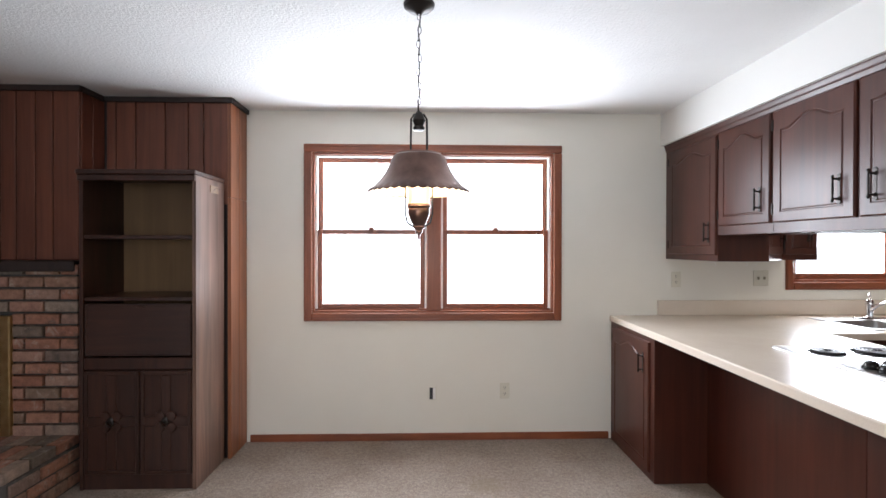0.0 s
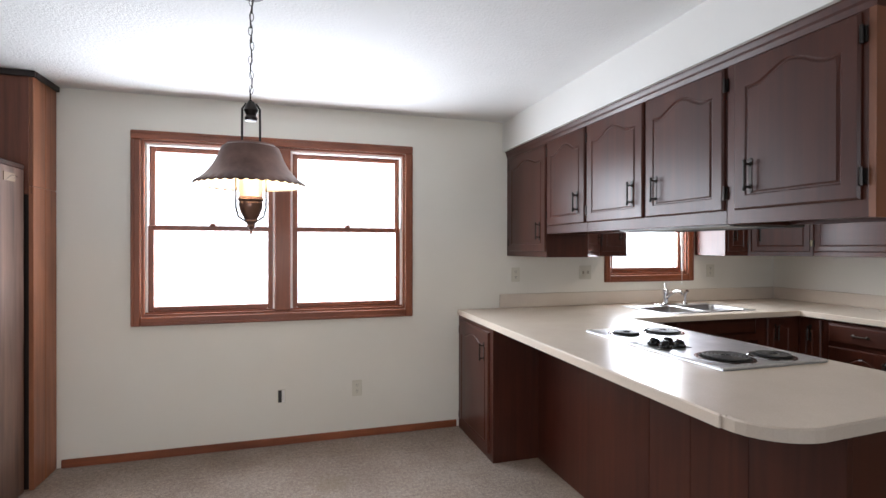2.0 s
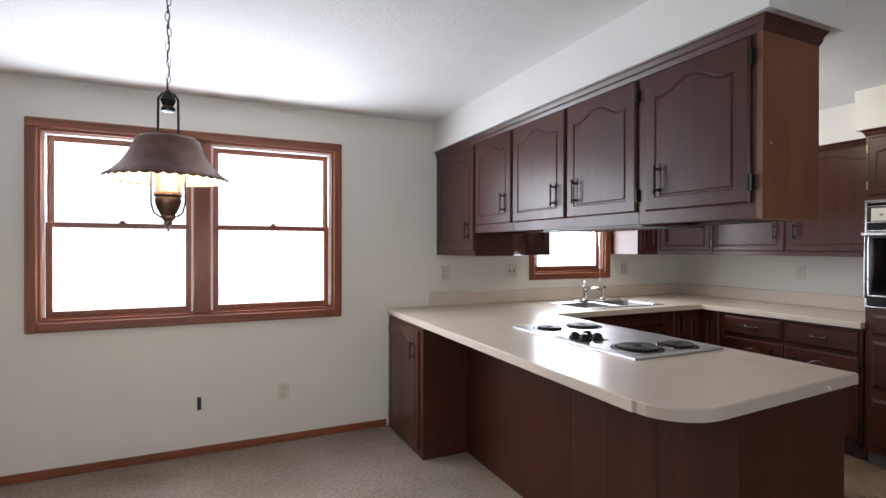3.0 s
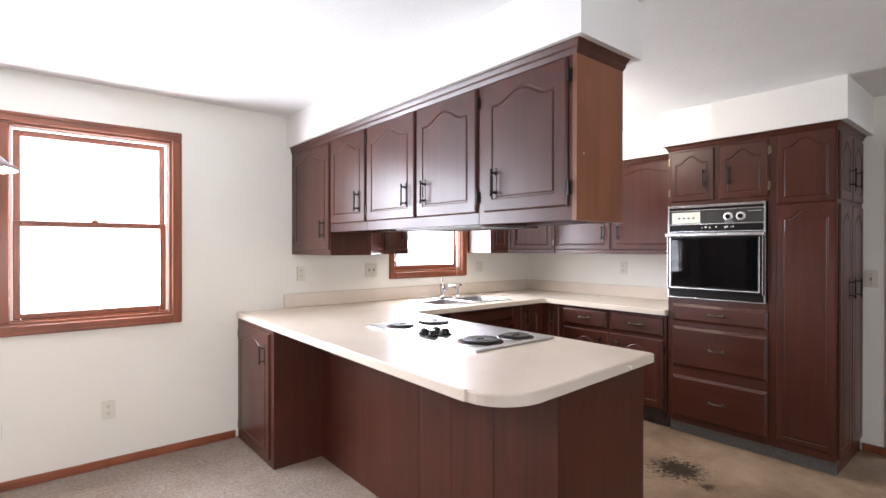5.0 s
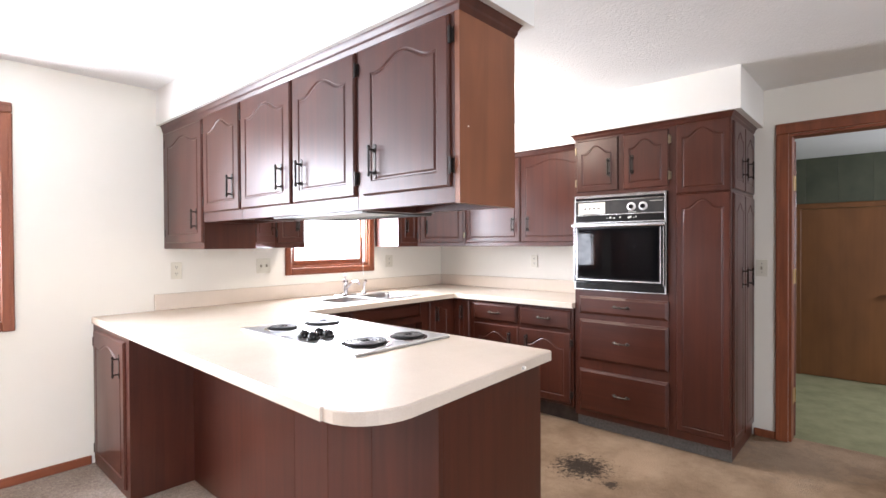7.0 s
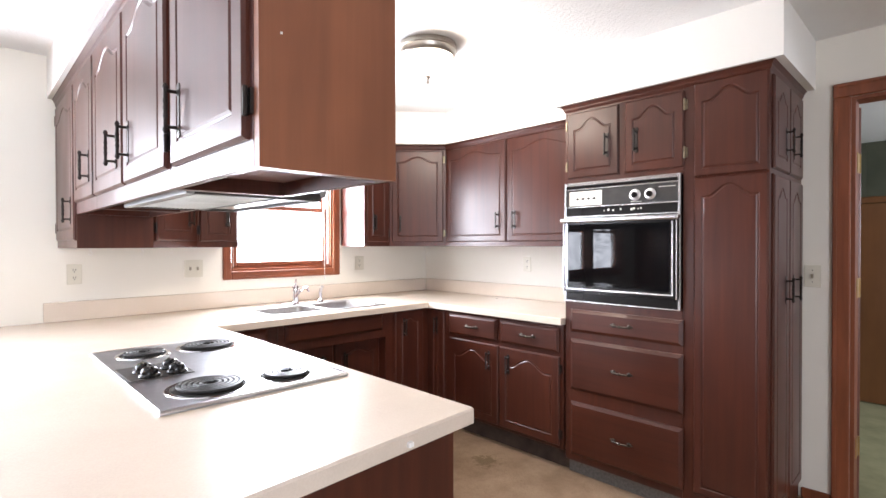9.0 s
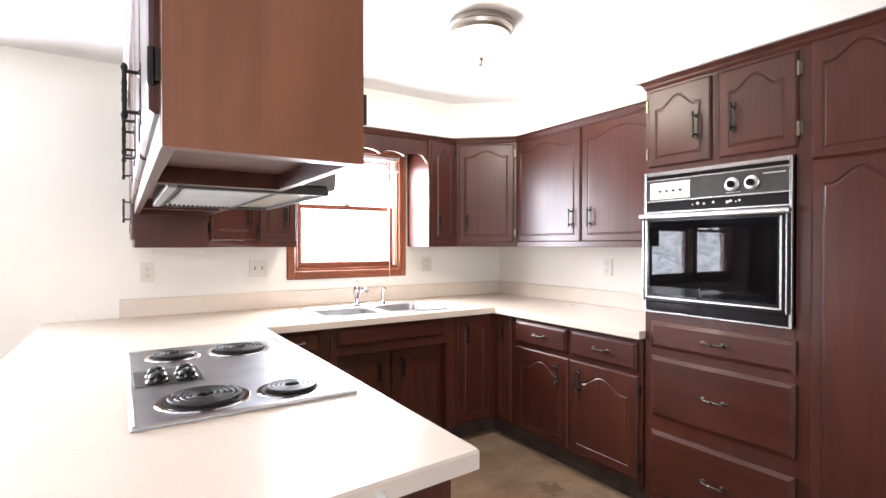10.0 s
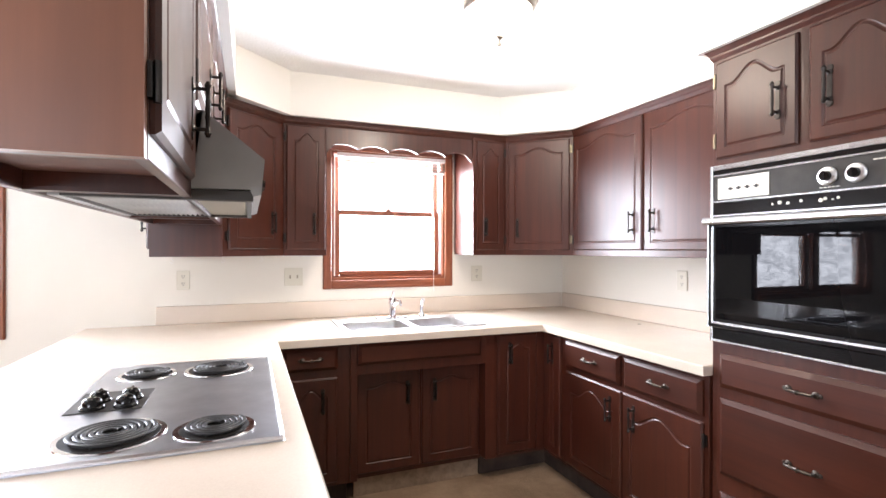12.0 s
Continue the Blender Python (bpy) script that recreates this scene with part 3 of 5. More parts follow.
w1 = thing("window_1", "double pair of double-hung windows in reddish oak casing", "window", kind="structure")
casing(w1, "x", WIN1, TRIM, TRIM_H, WY, -1)
jamb_boards(w1, *WIN1, WY + 0.001, WY + 0.14)
part("mullion", box(0.205, 0.312, WY - 0.012, WY + 0.135, WIN1[2] + 0.016, WIN1[3] - 0.016, bevel=0.005), TRIM, w1)
double_hung(w1, WIN1[0] + 0.016, 0.205, WIN1[2] + 0.016, WIN1[3] - 0.016, 1.528)
double_hung(w1, 0.312, WIN1[1] - 0.016, WIN1[2] + 0.016, WIN1[3] - 0.016, 1.528)
w2 = thing("window_2", "double-hung window over the sink in reddish oak casing", "window", kind="structure")
casing(w2, "x", WIN2, TRIM, TRIM_H, WY, -1)
jamb_boards(w2, *WIN2, WY + 0.001, WY + 0.14)
double_hung(w2, WIN2[0] + 0.016, WIN2[1] - 0.016, WIN2[2] + 0.016, WIN2[3] - 0.016, 1.625)
w3 = thing("window_3", "wide window behind", "window", kind="structure")
bm = bmesh.new()
for a in ((-2.2, -2.15), (-0.92, -0.88), (0.35, 0.4)):
    bx(bm, a[0], a[1], YB - 0.1, YB - 0.04, 0.7, 2.2)
part("window_frame", bm, TRIM, w3)

# doorway to the hall, its door swung open
d1 = thing("door_1", "oak-cased doorway with its dark door swung open", "door", kind="structure")
casing(d1, "y", DOOR, TRIM, TRIM, WX, -1, w=0.072)
for a in ((DOOR[1] - 0.018, DOOR[1]), (DOOR[0], DOOR[0] + 0.018)):
    part("jamb", box(WX + 0.001, WX + 0.12, a[0], a[1], 0.004, DOOR[3]), TRIM, d1)
part("jamb", box(WX + 0.001, WX + 0.12, DOOR[0] + 0.018, DOOR[1] - 0.018, DOOR[3] - 0.018, DOOR[3]), TRIM, d1)
leaf1 = part("door_leaf", moved(box(0, 0.80, 0, 0.04, 0.012, 2.05, bevel=0.002), pose(WX + 0.128, 0.845, 0, 0, 0, 24)), PANEL, d1, "dark stained door leaf")
for z in (0.3, 1.12, 1.76):
    bm = bmesh.new()
    bx(bm, WX + 0.055, WX + 0.12, DOOR[1] - 0.0215, DOOR[1] - 0.018, z - 0.05, z + 0.05)
    tube([(WX + 0.125, DOOR[1] - 0.022, z - 0.05), (WX + 0.125, DOOR[1] - 0.022, z + 0.05)], 0.006, 8, bm)
    part("hinge", bm, BRASS, d1, "worn brass butt hinge")

# the hall beyond, one step down
HX = 7.93
structure("floor_hall", box(WX + 0.07, HX, -1.6, 1.7, -0.32, -0.2), GREENFLOOR, "dull olive-green hall carpet", "floor")
structure("ceiling_hall", box(WX + 0.12, HX, -1.6, 1.7, 2.33, 2.45), CEIL, "white hall ceiling", "ceiling")
hall_east = wall_with_holes("wall_hall_east", "y", -1.6, 1.7, HX, HX + 0.1, -0.2, 2.33, [], GREEN, "dark green painted hall wall")
wall_with_holes("wall_hall_north", "x", WX + 0.12, HX, 1.7, 1.8, -0.2, 2.33, [], GREEN, "dark green painted hall wall")
# out of view; the opening is made up to go with the hall fill
wall_with_holes("wall_hall_south", "x", WX + 0.12, HX, -1.7, -1.6, -0.2, 2.33, [(6.1, 7.1, 1.1, 2.1)], GREEN, "dark green painted hall wall")
for k in range(11):
    y0 = -1.6 + k * 0.3
    part("panel_board", box(HX - 0.012, HX - 0.001, y0 + 0.001, min(y0 + 0.299, 1.699), -0.199, 2.329, bevel=0.0012), GREEN, hall_east)
d2 = thing("door_2", "closed brown flush wooden door in oak casing", "door", kind="structure")
part("door_leaf", box(HX - 0.045, HX - 0.013, 0.33, 1.14, -0.19, 1.735, bevel=0.002), DOOR_W, d2)
casing(d2, "y", (0.33, 1.14, -0.2, 1.74), DOOR_W, DOOR_W, HX - 0.012, -1, w=0.06, t=0.04)
part("door_knob", lathe([(0, 0), (0.03, 0), (0.03, 0.006), (0.011, 0.012), (0.011, 0.035), (0.026, 0.045), (0.029, 0.06), (0.02, 0.072), (0, 0.074)], 16, None,
                        pose(HX - 0.045, 0.36, 0.78, 0, -90, 0)), BRASS, d2, "brass door knob", True)

# soffits over the cabinets
SZ = 2.15


def soffit(name, outline, z0=SZ):
    structure(name, prism(outline, z0, CZ), SOFFIT, "off-white painted soffit above the cabinets", "soffit")


PZ = 2.168
soffit("soffit_peninsula", [(1.944, 1.353), (2.368, 1.353), (2.368, 3.372), (2.368, WY), (1.944, WY)], PZ)
soffit("soffit_kitchen", [(2.369, 3.373), (2.655, 3.66), (4.02, 3.66), (4.375, 3.345), (4.375, 2.14), (4.093, 2.14),
                          (4.093, 1.017), (WX, 1.017), (WX, WY), (2.369, WY)])

# ---- panelled fireplace wall ----
fp = thing("fireplace_wall", "chimney breast with dark wood panelling over old red brick", "fireplace", kind="structure")
PX, PY = -1.10, 3.76
part("panel_core", box(XL, PX - 0.02, PY + 0.02, WY - 0.001, 0.0, CZ - 0.001), DARKWOOD, fp)
part("panel_core", box(XL, -1.952, 3.555, PY + 0.02, 1.33, CZ - 0.001), DARKWOOD, fp)
part("panel_core", box(XL, -1.89, 3.455, PY + 0.02, 0.0, 1.30), MORTAR, fp)


def planks(x0, x1, y, z0, z1, widths, material=PANEL):
    at, k = x0, 0
    while at < x1 - 0.01:
        w = min(widths[k % len(widths)], x1 - at)
        part("plank", box(at + 0.003, at + w - 0.003, y, y + 0.02, z0, z1, bevel=0.004), material, fp)
        at += w
        k += 1


planks(-1.91, PX, PY, 1.7, CZ - 0.02, (0.063, 0.128, 0.191, 0.152, 0.099, 0.163, 0.03))
planks(-2.309, -1.93, 3.535, 1.335, CZ - 0.02, (0.115, 0.105, 0.159))
planks(-3.1, -2.309, 3.535, 1.335, CZ - 0.02, (0.15, 0.12, 0.17, 0.14, 0.115, 0.096))
for a in ((3.537, 3.64), (3.643, PY)):
    part("plank", box(-1.952, -1.93, a[0] + 0.02, a[1] + 0.018, 1.335, CZ - 0.02, bevel=0.003), PANEL, fp)
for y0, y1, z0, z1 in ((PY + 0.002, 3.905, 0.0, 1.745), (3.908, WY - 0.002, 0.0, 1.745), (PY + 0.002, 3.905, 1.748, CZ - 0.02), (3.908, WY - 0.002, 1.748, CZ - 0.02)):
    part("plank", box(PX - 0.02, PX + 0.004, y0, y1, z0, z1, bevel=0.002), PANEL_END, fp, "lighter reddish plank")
cb = bmesh.new()
bx(cb, -3.1, -1.912, 3.515, 3.535, CZ - 0.035, CZ, bevel=0.003)
bx(cb, -1.93, -1.91, 3.535, PY, CZ - 0.034, CZ, bevel=0.003)
bx(cb, -1.91, PX + 0.02, PY - 0.02, PY, CZ - 0.035, CZ, bevel=0.003)
bx(cb, PX + 0.004, PX + 0.022, PY, WY - 0.001, CZ - 0.034, CZ, bevel=0.003)
part("crown_strip", cb, DARKWOOD, fp, "black-brown strip along the ceiling")
part("mantel", box(-3.1, -1.875, 3.40, 3.60, 1.27, 1.333, bevel=0.006), DARKWOOD, fp, "black-brown mantel beam")

# ---- bookcase ----
bk = thing("bookcase", "dark oak-print bookcase with open shelves and carved doors", "bookcase", (-1.46, 3.35, 0))
x0, x1, dp, top = -0.345, 0.323, 0.40, 1.835
part("side_panel", box(x0, x0 + 0.022, 0, dp, 0.0, top, bevel=0.0015), BOOK, bk)
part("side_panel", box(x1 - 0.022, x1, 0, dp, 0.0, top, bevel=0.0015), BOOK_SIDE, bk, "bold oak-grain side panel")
tm = box(x0 - 0.012, x1 + 0.004, -0.02, dp, top, top + 0.03, bevel=0.006)
bx(tm, x0 - 0.005, x1 - 0.002, -0.012, 0.006, top - 0.035, top, bevel=0.004)
part("top", tm, BOOK, bk)
part("back_board", box(x0 + 0.022, x1 - 0.022, dp - 0.012, dp, 0.09, top), BOOK_BACK, bk, "yellowish thin back board")
for z in (1.474, 1.112):
    part("shelf", box(x0 + 0.022, x1 - 0.022, 0.012, dp - 0.012, z - 0.011, z + 0.011, bevel=0.002), BOOK, bk)
part("rail", box(x0 + 0.022, x1 - 0.022, 0.004, 0.03, 0.70, 0.77, bevel=0.004), BOOK, bk)
part("shelf", box(x0 + 0.022, x1 - 0.022, 0.03, dp - 0.012, 0.71, 0.73), BOOK, bk)
part("plinth", box(x0 + 0.022, x1 - 0.022, 0.012, 0.03, 0.0, 0.085), BOOK, bk)
flap = box(x0 + 0.03, x1 - 0.03, 0.006, 0.024, 0.782, 1.085, bevel=0.004)
bx(flap, -0.02, 0.03, 0.0, 0.008, 1.06, 1.072, bevel=0.002)
for q in ((x0 + 0.03, x0 + 0.042, 0.782, 1.085), (x1 - 0.042, x1 - 0.03, 0.782, 1.085), (x0 + 0.042, x1 - 0.042, 1.075, 1.085), (x0 + 0.042, x1 - 0.042, 0.782, 0.792)):
    bx(flap, q[0], q[1], 0.001, 0.008, q[2], q[3], bevel=0.002)
part("drop_front", flap, BOOK_H, bk, "dark drop-front panel")
for a, b in ((x0 + 0.026, -0.003), (0.003, x1 - 0.026)):
    d = part("door", box(a, b, 0.004, 0.022, 0.09, 0.695, bevel=0.003), BOOK, bk)
    c = (a + b) / 2
    carve = bmesh.new()
    for q in ((a + 0.002, a + 0.022, 0.092, 0.693), (b - 0.022, b - 0.002, 0.092, 0.693), (a + 0.022, b - 0.022, 0.673, 0.693), (a + 0.022, b - 0.022, 0.092, 0.112)):
        bx(carve, q[0], q[1], -0.004, 0.006, q[2], q[3], bevel=0.002)
    bx(carve, c - 0.028, c + 0.028, -0.003, 0.006, 0.115, 0.67, bevel=0.004)
    bx(carve, a + 0.02, c - 0.034, -0.0055, 0.006, 0.37, 0.43, bevel=0.004)
    bx(carve, c + 0.034, b - 0.02, -0.0055, 0.006, 0.37, 0.43, bevel=0.004)
    for s in range(4):
        an = math.pi / 4 + s * math.pi / 2
        lathe([(0, 0), (0.03, 0), (0.026, 0.008), (0, 0.01)], 12, carve, pose(c + 0.045 * math.cos(an), -0.004, 0.40 + 0.045 * math.sin(an), 90))
    part("carving", carve, BOOK, d, "raised carved cross")
    ring = lathe([(0, 0), (0.022, 0), (0.018, 0.008), (0.006, 0.014), (0, 0.014)], 14, None, pose(c, -0.006, 0.41, 90))
    tube([(c + 0.02 * math.cos(q * math.pi / 8), -0.02, 0.395 + 0.02 * math.sin(q * math.pi / 8)) for q in range(16)], 0.0035, 6, ring, True)
    part("handle", ring, IRON, d, "dark ring pull", True)
part("loose_wire", tube([(x1 + 0.003, 0.24 + 0.055 * math.cos(k * 0.7) + 0.006 * k, 1.775 + 0.018 * math.sin(k * 1.1)) for k in range(9)], 0.0014, 5), SLOT, bk, "thin loose wire")
part("wall_anchor", box(x1, x1 + 0.004, 0.19, 0.30, 1.755, 1.80), PINE, bk, "pale scrap of wood")

# ---- peninsula ----
CT = 0.915
pen = thing("peninsula_cabinet", "dark walnut peninsula base with plank panelling and knee recess", "cabinet")
part("body", prism([(1.915, 1.44), (2.50, 1.44), (2.50, 3.34), (2.42, 3.34), (1.915, 3.34)], 0.0, CT - 0.041), CAB, pen)
for y0, y1 in ((3.337, 2.2595), (2.2575, 2.0155), (2.0135, 1.7435), (1.7415, 1.414)):
    part("panel", box(1.893, 1.915, y1, y0, 0.0, CT - 0.042, bevel=0.001), CAB, pen)
part("end_panel", box(1.915, 2.505, 1.414, 1.44, 0.0, CT - 0.042, bevel=0.002), CAB, pen)
bc = thing("base_cabinet", "dark walnut base cabinet facing the dining side", "cabinet", (1.57, 4.035, 0), -90)
part("body", box(0, 0.70, 0.0, 0.60, 0, CT - 0.042, bevel=0.002), CAB, bc)
leaf(bc, 0.05, 0.645, 0.045, 0.84, "r", 0.045, pull_z=0.70)

# worktop: U-shaped, with a rounded corner and a backsplash
wt = thing("worktop", "beige laminate worktop with low backsplash, chipped edges", "countertop")
out = [(1.563, WY - 0.003), (1.5235, 1.515)]
out += [(1.531, 1.513), (1.531, 1.50)]
for k in range(9):
    a = math.pi + k * math.pi / 16
    out.append((1.531 + 0.18 + 0.18 * math.cos(a), 1.50 + 0.155 * math.sin(a)))
out += [(2.564, 1.398), (2.572, 1.406), (2.566, 3.245), (4.093, 3.245), (4.093, 2.103), (WX - 0.003, 2.103), (WX - 0.003, WY - 0.003)]
SINK = (2.93, 3.756, 3.365, 3.835)


def slab_with_hole(outline, hole, z0, z1, e=0.005):
    """A worktop with eased upper edges and a cut-out."""
    bm = bmesh.new()
    n = len(outline)
    inner = []
    for k in range(n):
        p, q, r = Vector(outline[k - 1]), Vector(outline[k]), Vector(outline[(k + 1) % n])
        a, b = (q - p).normalized(), (r - q).normalized()
        na, nb = Vector((-a.y, a.x)), Vector((-b.y, b.x))
        m = (na + nb).normalized()
        inner.append(q + m * e / max(m.dot(na), 0.4))
    rows = [[bm.verts.new((p[0], p[1], z)) for p in line] for line, z in ((outline, z0), (outline, z1 - e), (inner, z1))]
    x0, x1, y0, y1 = hole
    rect = [(x0, y0), (x1, y0), (x1, y1), (x0, y1)]
    holes = [[bm.verts.new((x, y, z)) for x, y in rect] for z in (z0, z1)]
    for a, b in zip(rows, rows[1:]):
        for k in range(n):
            bm.faces.new((a[k], a[(k + 1) % n], b[(k + 1) % n], b[k]))
    for k in range(4):
        bm.faces.new((holes[0][k], holes[0][(k + 1) % 4], holes[1][(k + 1) % 4], holes[1][k]))
    for loop, hl_ in ((rows[0], holes[0]), (rows[-1], holes[1])):
        edges = []
        for ring in (loop, hl_):
            for k in range(len(ring)):
                va, vb = ring[k], ring[(k + 1) % len(ring)]
                edges.append(bm.edges.get((va, vb)) or bm.edges.new((va, vb)))
        bmesh.ops.triangle_fill(bm, use_beauty=True, edges=edges)
    return bm


part("slab", slab_with_hole(out, SINK, CT - 0.04, CT), COUNTER, wt)
part("backsplash", box(1.917, WX - 0.022, WY - 0.022, WY - 0.001, CT + 0.0005, 1.025, bevel=0.003), COUNTER, wt)
part("backsplash", box(WX - 0.022, WX - 0.001, 2.103, WY - 0.0225, CT + 0.0005, 1.025, bevel=0.003), COUNTER, wt)

part("chip", box(2.32, 2.335, 1.372, 1.386, CT - 0.03, CT - 0.018, bevel=0.002), VINYL, wt, "small pale chip in the edge")
part("edge_strip", tube([(1.5265 + 0.0045 * k + 0.0012 * math.sin(k), 1.52 + k * 0.3, CT - 0.041) for k in range(9)], 0.0012, 5), DARKWOOD, wt, "thin dark glue line")
part("burn_mark", lathe([(0, 0.0), (0.011, 0.0), (0.009, 0.0012), (0, 0.0014)], 12, None, pose(4.66, 3.05, CT)), SLOT, wt, "small dark burn mark")

# cooktop
ck = thing("cooktop", "stainless drop-in cooktop with four black coil burners", "cooktop", (2.229, 2.383, CT))
hw, hl = 0.279, 0.474
pan = prism([(-hw, -hl), (hw, -hl), (hw, hl), (-hw, hl)], 0.0005, 0.009, bevel=0.003)
part("top_plate", pan, STEEL, ck)
rim = bmesh.new()
for a in ((-hw - 0.003, hw + 0.003, -hl - 0.003, -hl + 0.008), (-hw - 0.003, hw + 0.003, hl - 0.008, hl + 0.003),
          (-hw - 0.003, -hw + 0.008, -hl + 0.008, hl - 0.008), (hw - 0.008, hw + 0.003, -hl + 0.008, hl - 0.008)):
    bx(rim, *a, 0.0005, 0.013, bevel=0.005)
part("rim", rim, SATIN, ck, "bright rim")


def burner(x, y, r):
    p = lathe([(r + 0.022, 0.0092), (r + 0.02, 0.0118), (r + 0.006, 0.0122), (r * 0.85, 0.0098), (0, 0.0096)], 36, None, pose(x, y, 0))
    b = part("drip_pan", p, CHROME, ck, "bright drip pan", True)
    part("bowl", lathe([(r + 0.007, 0.0123), (r * 0.9, 0.0126), (0, 0.0126)], 36, None, pose(x, y, 0)), SOOT, b, "burnt black bowl")
    turns = 5 if r > 0.08 else 4
    pts = []
    n = turns * 26
    for k in range(n + 1):
        a = 2 * math.pi * turns * k / n + 0.6
        rr = 0.018 + (r - 0.022) * k / n
        pts.append((x + rr * math.cos(a), y + rr * math.sin(a), 0.0200))
    c = tube(pts, 0.0054, 8)
    for w in c.verts:
        w.co.z = min(w.co.z, 0.0232)
    for s in range(3):
        a = s * 2 * math.pi / 3 + 0.3
        tube([(x, y, 0.0145), (x + r * math.cos(a), y + r * math.sin(a), 0.0145)], 0.0018, 5, c)
    part("coil", c, COIL, b, "black spiral heating coil", True)


burner(-0.106, -0.318, 0.098)
burner(0.122, -0.350, 0.074)
burner(-0.134, 0.312, 0.072)
burner(0.100, 0.305, 0.096)
part("control_strip", box(-0.266, -0.078, -0.105, 0.105, 0.0092, 0.0115, bevel=0.001), CTRL, ck, "dark grey control strip")
for kx, ky in ((-0.205, -0.072), (-0.124, -0.072), (-0.205, 0.002), (-0.124, 0.002)):
    kb = lathe([(0, 0.0115), (0.031, 0.0115), (0.032, 0.015), (0.030, 0.020), (0.0255, 0.023), (0.0245, 0.031), (0.021, 0.038), (0.013, 0.0425), (0, 0.044)], 24, None, pose(kx, ky, 0))
    bx(kb, kx - 0.005, kx + 0.005, ky - 0.022, ky + 0.022, 0.022, 0.046, bevel=0.004)
    part("knob", kb, BLACK, ck, "black control knob", True)

# ---- cabinets hung over the peninsula ----
UX0, UX1, UB, UT = 1.985, 2.305, 1.493, 2.125


def crown(name, outline_in, outline_out, z0, z1, label="dark walnut crown moulding under the soffit"):
    """A moulding that leans out from one line to another."""
    bm = bmesh.new()
    steps = [(0.0, 0.0), (0.35, 0.35), (0.4, 0.55), (0.8, 0.9), (1.0, 1.0)]
    rows = []
    for f, z in steps:
        rows.append([bm.verts.new((a[0] + (b[0] - a[0]) * f, a[1] + (b[1] - a[1]) * f, z0 + (z1 - z0) * z)) for a, b in zip(outline_in, outline_out)])
    back = [bm.verts.new((a[0], a[1], z1)) for a in outline_in]
    rows.append(back)
    for r, q in zip(rows, rows[1:]):
        for k in range(len(r) - 1):
            bm.faces.new((r[k], r[k + 1], q[k + 1], q[k]))
    return tagged(obj(name, bm, CAB), label, "moulding", kind="structure")


def hanging(y0, y1, label):
    """A unit over the peninsula, its dining face to -x."""
    c = thing("hanging_cabinet", label, "cabinet", (UX0, y1, 0), -90, group="cabinets over the peninsula")
    carcass(c, y1 - y0, UT - UB, UX1 - UX0, UB, 0.04)
    return c


u1 = hanging(1.42, 1.925, "glossy dark walnut hanging cabinet with arched doors both sides")
leaf(u1, 0.040, 0.488, 1.546, 2.113, "l", 0.05, pull_z=1.670)
# end panel's lighter colour carries the light from the living room side
part("end_panel", box(0.505, 0.525, 0.001, 0.319, UB - 0.001, UT), CAB_END_LIT, u1, "walnut veneer end, daylight on it put into its lighter colour")
part("screw_cap", box(0.5245, 0.527, 0.043, 0.047, 1.745, 1.749), VINYL, u1, "tiny white screw cap")
u2 = hanging(1.926, 2.904, "glossy dark walnut hanging cabinet with two arched doors")
leaf(u2, 0.008, 0.494, 1.546, 2.113, "r", 0.05, pull_z=1.672)
leaf(u2, 0.514, 0.970, 1.546, 2.113, "l", 0.05, pull_z=1.672)
u3 = hanging(2.905, 3.390, "glossy dark walnut hanging cabinet with one arched door")
leaf(u3, 0.02, 0.472, 1.546, 2.113, "r", 0.05, pull_z=1.674)


def back_leaf(cab, w, a, b, z0, z1, pull):
    """A door on the kitchen side of a hanging unit."""
    d = leaf(cab, 0, b - a, 0, z1 - z0, pull, 0.04, pull_z=0.14)
    m = pose(w - a, UX1 - UX0, z0, 0, 0, 180)
    for o in (d, *d.children_recursive):
        o.data.transform(m)


back_leaf(u1, 0.525, 0.03, 0.50, 1.528, 2.105, "r")
back_leaf(u2, 0.978, 0.02, 0.48, 1.715, 2.105, "r")
back_leaf(u2, 0.978, 0.50, 0.96, 1.715, 2.105, "l")
back_leaf(u3, 0.485, 0.02, 0.45, 1.528, 2.105, "l")

# corner unit, lower, with a diagonal kitchen door
KB = 1.333
cc = thing("corner_cabinet", "dark walnut corner cabinet with a diagonal arched door", "cabinet", (0, 0, 0))
part("body", prism([(UX0, 3.391), (UX1, 3.391), (UX1, 3.432), (2.62, 3.715), (2.62, WY - 0.001), (UX0, WY - 0.001)], KB, UT), CAB, cc)
d = leaf(cc, 0, 0.592, 0, 0.735, "r", 0.045, pull_z=0.145)
for o in (d, *d.children_recursive):
    o.data.transform(pose(UX0, 3.988, 1.37, 0, 0, -90))
ang = math.degrees(math.atan2(3.715 - 3.432, 2.62 - UX1))
d = leaf(cc, 0, 0.37, 0, 0.735, "r", 0.04, pull_z=0.15)
for o in (d, *d.children_recursive):
    o.data.transform(pose(UX1 + 0.022, 3.452, 1.37, 0, 0, ang))
CROWN_IN = [(UX0, WY), (UX0, 1.40), (UX1, 1.40), (UX1, 3.432), (2.62, 3.715), (3.84, 3.715), (4.09, 3.702), (4.418, 3.385), (4.418, 2.105)]
CROWN_OUT = [(UX0 - 0.02, WY), (UX0 - 0.02, 1.378), (UX1 + 0.025, 1.378), (UX1 + 0.025, 3.42), (2.632, 3.685), (3.84, 3.685), (4.078, 3.672), (4.39, 3.370), (4.39, 2.105)]
crown("crown_moulding_peninsula", CROWN_IN[:4], CROWN_OUT[:4], 2.118, PZ)
crown("crown_moulding_run", CROWN_IN[3:], CROWN_OUT[3:], 2.112, SZ)
